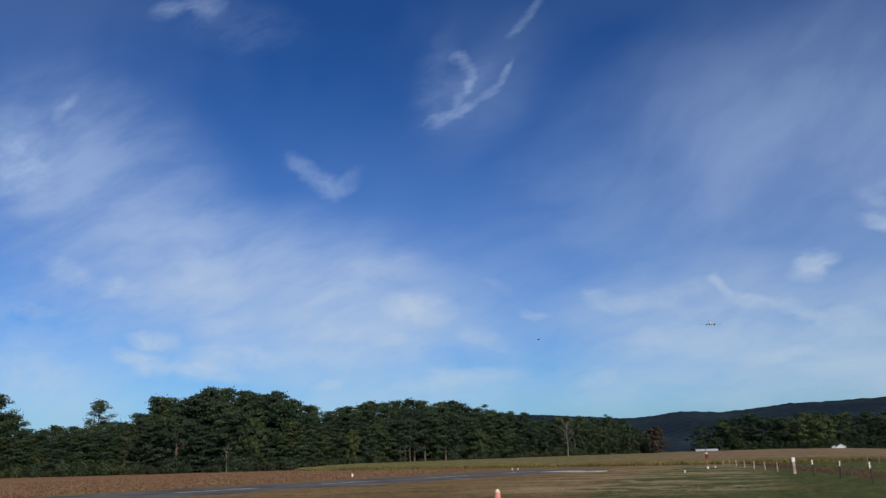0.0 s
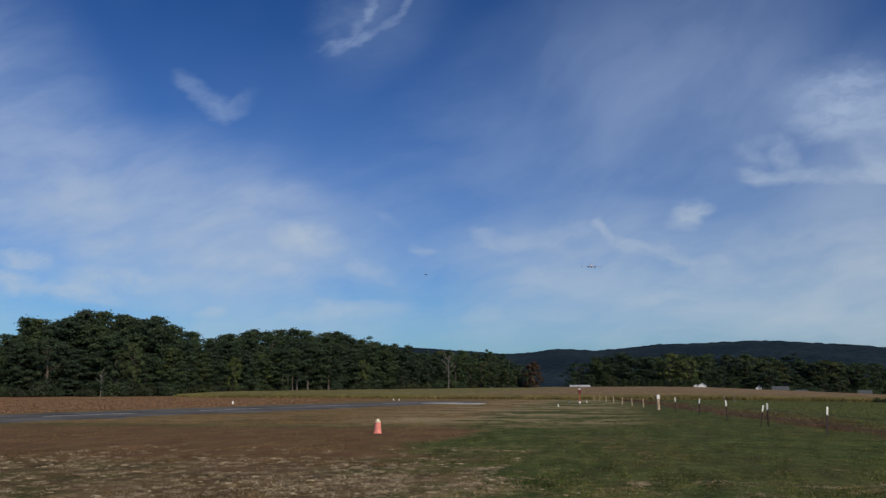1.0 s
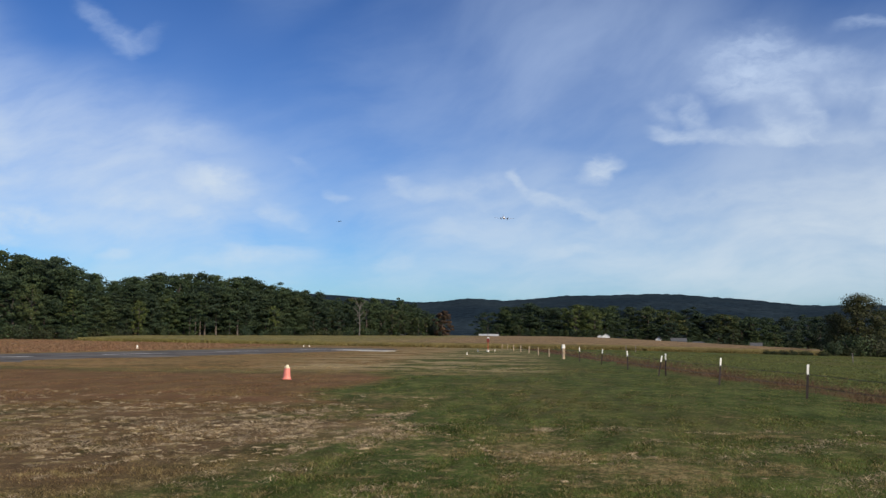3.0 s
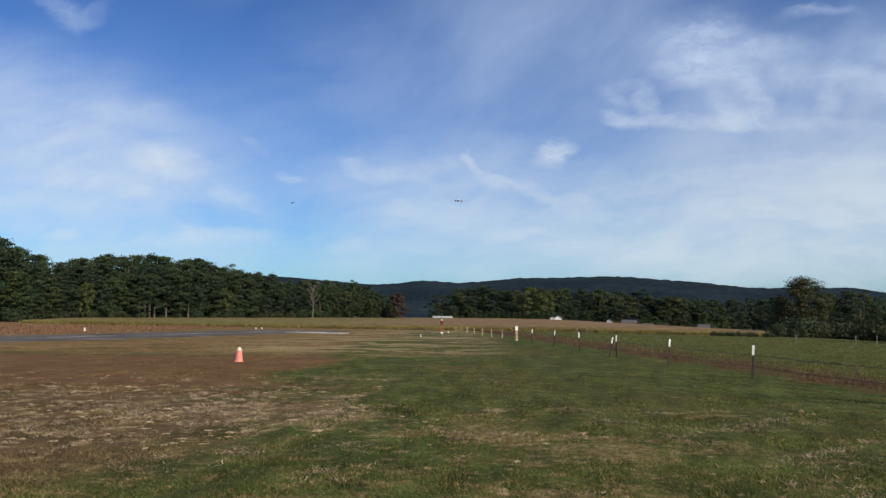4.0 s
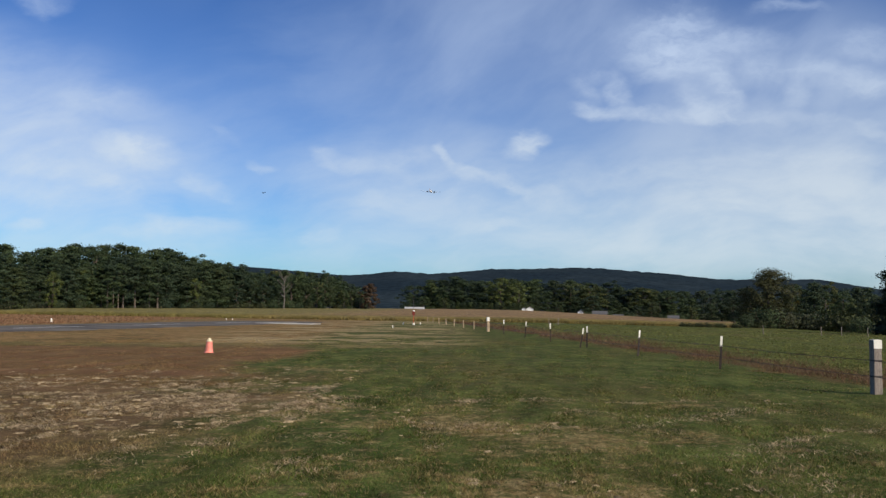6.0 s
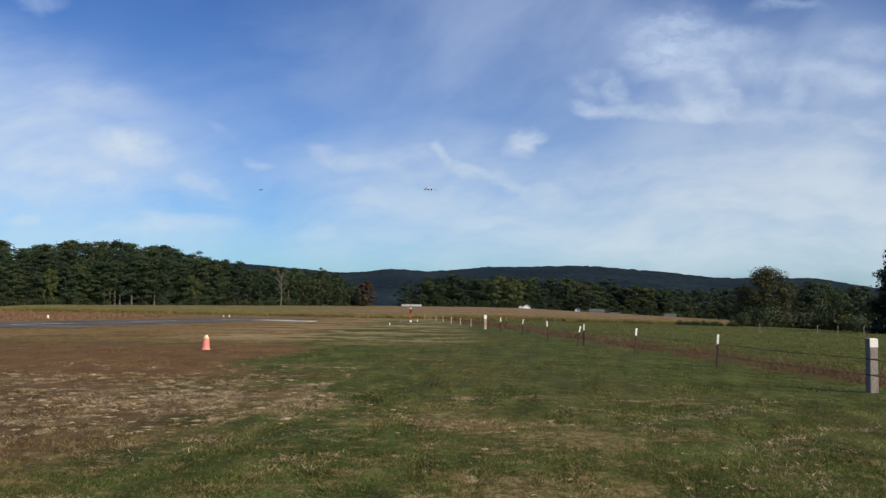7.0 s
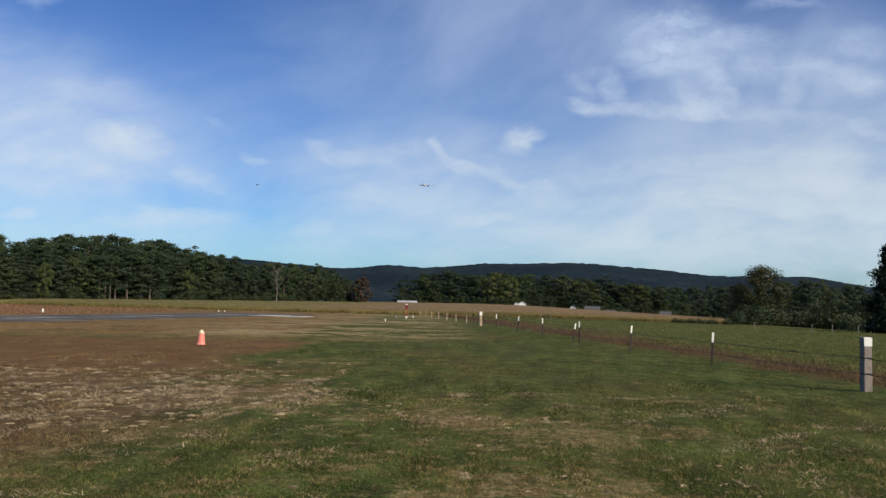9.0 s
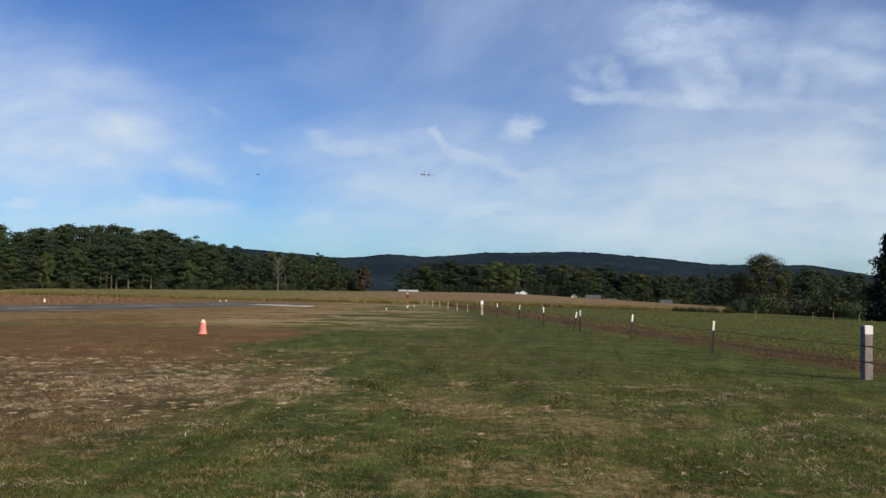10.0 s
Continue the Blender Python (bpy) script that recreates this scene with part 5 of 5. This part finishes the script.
# ---- far buildings ----
def build_house(name, label, x, y, turn, length, width, eaves, ridge, siding, openings, roofing=None):
    house = thing(name, label, "building", pose(x, y, gz(x, y), 0, 0, turn))
    l2, w2 = length / 2, width / 2
    bm = bmesh.new()
    outline = [(-w2, 0.0), (w2, 0.0), (w2, eaves), (0.0, ridge), (-w2, eaves)]
    loft(bm, [[(-l2, py, pz) for py, pz in outline], [(l2, py, pz) for py, pz in outline]])
    part("wall", bm, siding, house)
    for s in (-1, 1):
        bm = bmesh.new()
        drop = (ridge - eaves) / w2 * 0.35
        prof = [(0.0, ridge + 0.02), (s * (w2 + 0.35), eaves - drop + 0.02), (s * (w2 + 0.35), eaves - drop + 0.2), (0.0, ridge + 0.2)]
        loft(bm, [[(-l2 - 0.3, py, pz) for py, pz in prof], [(l2 + 0.3, py, pz) for py, pz in prof]])
        part("roof", bm, roofing or M_ROOF, house)
    for kind, at, w1, lo, hi in openings:
        bm = bmesh.new()
        box(bm, at - w1 / 2, -w2 - 0.06, lo, at + w1 / 2, -w2 + 0.05, hi)
        casing = part(kind, bm, M_SIDING, house)
        bm = bmesh.new()
        box(bm, at - w1 / 2 + 0.08, -w2 - 0.075, lo + 0.06, at + w1 / 2 - 0.08, -w2 - 0.055, hi - 0.08)
        part("pane" if kind == "window" else "leaf", bm, M_GLASS_DARK, casing)
    return house


build_house("barn", "long low white barn at the edge of the crop", -20.5, 512, 6, 11.5, 7.0, 2.6, 4.2, M_SIDING,
            [("window", -3.5, 1.0, 1.0, 2.0), ("door", 0.5, 2.4, 0.0, 2.2), ("window", 3.6, 1.0, 1.0, 2.0)], M_TIN)
build_house("house", "small white gabled house under the trees", 46.6, 485, 84, 4.8, 4.2, 2.1, 3.4, M_SIDING,
            [("window", -1.2, 0.9, 1.0, 2.1), ("door", 1.2, 1.0, 0.0, 2.1)], M_TIN)
build_house("shed", "low white shed beside the gabled house", 43.2, 484, 80, 2.4, 2.2, 1.9, 2.5, M_SIDING, [("door", 0.0, 0.8, 0.0, 1.9)], M_TIN)
build_house("shed", "small white shed at the edge of the wood", 76.5, 490, 70, 2.8, 2.6, 2.6, 3.5, M_SIDING, [("door", 0.0, 1.0, 0.0, 2.0)])
build_house("farmhouse", "pale grey house with a dark roof among trees", 90.0, 503, -8, 8.5, 6.0, 3.3, 5.0, M_PALE_SIDING,
            [("window", -2.4, 1.2, 0.9, 2.1), ("door", 0.2, 1.1, 0.0, 2.1), ("window", 2.6, 1.2, 0.9, 2.1)])
build_house("garage", "grey garage beside the house", 102.0, 508, -8, 6.0, 5.0, 2.9, 3.9, M_GREY_SIDING, [("door", 0.0, 2.6, 0.0, 2.1)])
build_house("cottage", "pale cottage half hidden by trees", 135.5, 510, -15, 6.5, 5.0, 3.0, 5.2, M_SIDING,
            [("window", -1.8, 1.0, 1.0, 2.2), ("window", 1.8, 1.0, 1.0, 2.2)])


def build_aerial():
    x, y = -21.0, 508.0
    aerial = thing("aerial_mast", "slim grey mast beside the barn", "mast", pose(x, y, gz(x, y)))
    bm = bmesh.new()
    loft(bm, [circle(0, 0, z, r, 6) for z, r in ((0, 0.18), (4, 0.14), (8.5, 0.08))])
    part("pole", bm, M_ROOF, aerial)
    bm = bmesh.new()
    box(bm, -0.8, -0.06, 7.9, 0.8, 0.06, 8.05)
    part("crossarm", bm, M_ROOF, aerial)


build_aerial()


# ---- aircraft ----
def foil(chord, thick, n=7):
    """A wing section, nose towards +y, as (y, z) round the outline."""
    top = [(chord * (0.5 - t), thick * 2.6 * (math.sqrt(t) - t) * 0.9) for t in [i / n for i in range(n + 1)]]
    low = [(chord * (0.5 - t), -thick * 1.3 * (math.sqrt(t) - t)) for t in [i / n for i in range(n - 1, 0, -1)]]
    return top + low


def wing_mesh(side, span, root, tip, thick, dihedral, sweep=0.0, begin=0.3):
    bm = bmesh.new()
    rings = []
    for t in (0.0, 0.4, 0.8, 0.95, 1.0):
        chord = root + (tip - root) * t
        if t == 1.0:
            chord *= 0.62
        x = begin + (span - begin) * t
        rings.append([(side * x, py + sweep * t, pz + dihedral * x) for py, pz in foil(chord, thick * (1 - 0.45 * t))])
    return loft(bm, rings)


def build_twin():
    """A low-wing twin with a swept, striped fin, climbing away."""
    craft = thing("twin_aircraft", "white twin-engined propeller aircraft with maroon stripes, flying", "aircraft")
    stations = [(4.1, 0.05, 0.10, 0.10), (3.9, 0.02, 0.28, 0.26), (3.2, 0.0, 0.48, 0.44), (2.3, 0.05, 0.58, 0.58), (1.3, 0.18, 0.63, 0.74),
                (0.2, 0.22, 0.64, 0.78), (-0.9, 0.18, 0.60, 0.70), (-2.2, 0.12, 0.46, 0.50), (-3.4, 0.10, 0.28, 0.33), (-4.4, 0.12, 0.12, 0.18), (-4.7, 0.14, 0.04, 0.07)]
    bm = bmesh.new()
    loft(bm, [[(rx * math.cos(a) , py, cz + rz * math.sin(a)) for a in [6.28319 * i / 20 for i in range(20)]] for py, cz, rx, rz in stations])
    part("fuselage", bm, M_AIR_WHITE, craft, "", True)
    for side in (-1, 1):
        part("wing", wing_mesh(side, 5.55, 1.75, 1.45, 0.20, 0.09), M_AIR_WHITE, craft).location = (0, 0.25, -0.38)
        bm = bmesh.new()
        rings = [[(side * x, py * k, pz * k + 0.09 * x) for py, pz in foil(1.46, 0.12)] for x, k in ((5.08, 1.02), (5.5, 0.97), (5.68, 0.66))]
        loft(bm, rings)
        part("wing_tip", bm, M_AIR_DARK, craft, "dark wing tip").location = (0, 0.25, -0.38)
        part("tailplane", wing_mesh(side, 1.95, 1.0, 0.8, 0.09, 0.0, -0.1, 0.1), M_AIR_DARK, craft, "dark tailplane").location = (0, -4.1, 0.22)
        bm = bmesh.new()
        x = side * 1.85
        loft(bm, [[(x + r * math.cos(a), py, cz + r * 0.9 * math.sin(a)) for a in [6.28319 * i / 14 for i in range(14)]]
                  for py, cz, r in ((2.15, -0.12, 0.20), (2.0, -0.12, 0.33), (1.3, -0.12, 0.40), (0.3, -0.16, 0.38), (-0.6, -0.22, 0.26), (-1.15, -0.22, 0.06))])
        nacelle = part("nacelle", bm, M_AIR_DARK, craft, "dark engine nacelle", True)
        bm = bmesh.new()
        loft(bm, [[(x + r * math.cos(a), py, -0.12 + r * math.sin(a)) for a in [6.28319 * i / 12 for i in range(12)]] for py, r in ((2.14, 0.17), (2.3, 0.12), (2.42, 0.03))])
        part("spinner", bm, M_AIR_WHITE, nacelle, "", True)
        for turn in (35 + 40 * side, 215 + 40 * side):
            a = radians(turn)
            bm = bmesh.new()
            rings = []
            for r, w1, t1 in ((0.1, 0.05, 0.04), (0.5, 0.085, 0.025), (0.9, 0.07, 0.015), (0.98, 0.03, 0.01)):
                ca, sa = math.cos(a), math.sin(a)
                rings.append([(x + ca * r - sa * q * w1, 2.22 + p * t1, -0.12 + sa * r + ca * q * w1) for q, p in ((-1, -1), (1, -0.4), (1, 1), (-1, 0.4))])
            loft(bm, rings)
            part("propeller_blade", bm, M_AIR_DARK, nacelle)
        for k in range(3):
            bm = bmesh.new()
            y0 = 1.25 - 0.78 * k
            rings = []
            for grow in (0.0, 0.03):
                rings.append([(side * (0.60 - 0.10 * (dz > 0.3) + grow), py, 0.22 + dz) for py, dz in ((y0, 0.12), (y0, 0.46), (y0 - 0.55, 0.46), (y0 - 0.62, 0.12))])
            loft(bm, rings)
            part("cabin_window", bm, M_GLASS_DARK, craft, "dark cabin window")
        bm = bmesh.new()
        rings = []
        for py, half, hi in ((2.9, 0.535, 0.05), (1.3, 0.645, 0.12), (-0.9, 0.615, 0.12), (-2.2, 0.478, 0.10), (-3.6, 0.262, 0.12)):
            rings.append([(side * (half + 0.012), py, hi), (side * (half + 0.012), py, hi - 0.16), (side * half * 0.9, py, hi - 0.16), (side * half * 0.9, py, hi)])
        loft(bm, rings)
        part("stripe", bm, M_AIR_RED, craft, "maroon side stripe")
    bm = bmesh.new()
    rings = []
    for z, y0, y1, th in ((0.25, -4.75, -3.05, 0.09), (0.9, -4.9, -3.75, 0.075), (1.6, -5.12, -4.32, 0.055), (2.0, -5.25, -4.65, 0.02)):
        m = (y0 + y1) / 2
        rings.append([(0, y1, z), (th, m, z), (0, y0, z), (-th, m, z)])
    loft(bm, rings)
    fin = part("fin", bm, M_AIR_RED, craft, "maroon swept tail fin")
    for back, front in ((0.28, 0.42), (0.62, 0.74)):
        bm = bmesh.new()
        rings = []
        for z, y0, y1, th in ((0.45, -4.79, -3.27, 0.10), (0.9, -4.9, -3.75, 0.09), (1.6, -5.12, -4.32, 0.07), (1.93, -5.22, -4.58, 0.04)):
            a, b = y0 + (y1 - y0) * back, y0 + (y1 - y0) * front
            rings.append([(-th, a, z), (th, a, z), (th, b, z), (-th, b, z)])
        loft(bm, rings)
        part("fin_stripe", bm, M_AIR_WHITE, fin, "white fin stripe")
    bm = bmesh.new()
    loft(bm, [[(-0.5, 1.95, 0.52), (0.5, 1.95, 0.52), (0.56, 1.62, 0.52), (-0.56, 1.62, 0.52)], [(-0.42, 1.60, 0.80), (0.42, 1.60, 0.80), (0.46, 1.25, 0.82), (-0.46, 1.25, 0.82)]])
    part("windscreen", bm, M_GLASS_DARK, craft, "dark windscreen")
    return craft


twin = build_twin()
twin.matrix_basis = pose(-0.0225 * 480, 480.0, 1.7 + 0.1395 * 480, 6, 3, -6)


def build_far_aircraft():
    """A small high-wing aircraft far off, a dark speck."""
    craft = thing("light_aircraft", "dark single-engined high-wing aircraft, far off and flying", "aircraft")
    bm = bmesh.new()
    loft(bm, [[(rx * math.cos(a), py, cz + rx * 1.15 * math.sin(a)) for a in [6.28319 * i / 12 for i in range(12)]]
              for py, cz, rx in ((2.5, 0.0, 0.18), (2.2, 0.0, 0.45), (1.0, 0.1, 0.58), (-0.4, 0.12, 0.55), (-2.5, 0.15, 0.24), (-4.3, 0.2, 0.08))])
    part("fuselage", bm, M_AIR_DARK, craft, "", True)
    for side in (-1, 1):
        part("wing", wing_mesh(side, 5.3, 1.6, 1.15, 0.18, 0.03), M_AIR_DARK, craft).location = (0, 0.7, 0.72)
        part("tailplane", wing_mesh(side, 1.7, 0.9, 0.6, 0.07, 0.0, 0.0, 0.05), M_AIR_DARK, craft).location = (0, -3.9, 0.2)
    bm = bmesh.new()
    loft(bm, [[(0, y1, z), (0.05, (y0 + y1) / 2, z), (0, y0, z), (-0.05, (y0 + y1) / 2, z)] for z, y0, y1 in ((0.2, -4.4, -3.0), (1.5, -4.7, -4.0))])
    part("fin", bm, M_AIR_DARK, craft)
    return craft


speck = build_far_aircraft()
speck.matrix_basis = pose(-0.2225 * 1400, 1400.0, 1.7 + 0.1360 * 1400, 2, -12, 62)
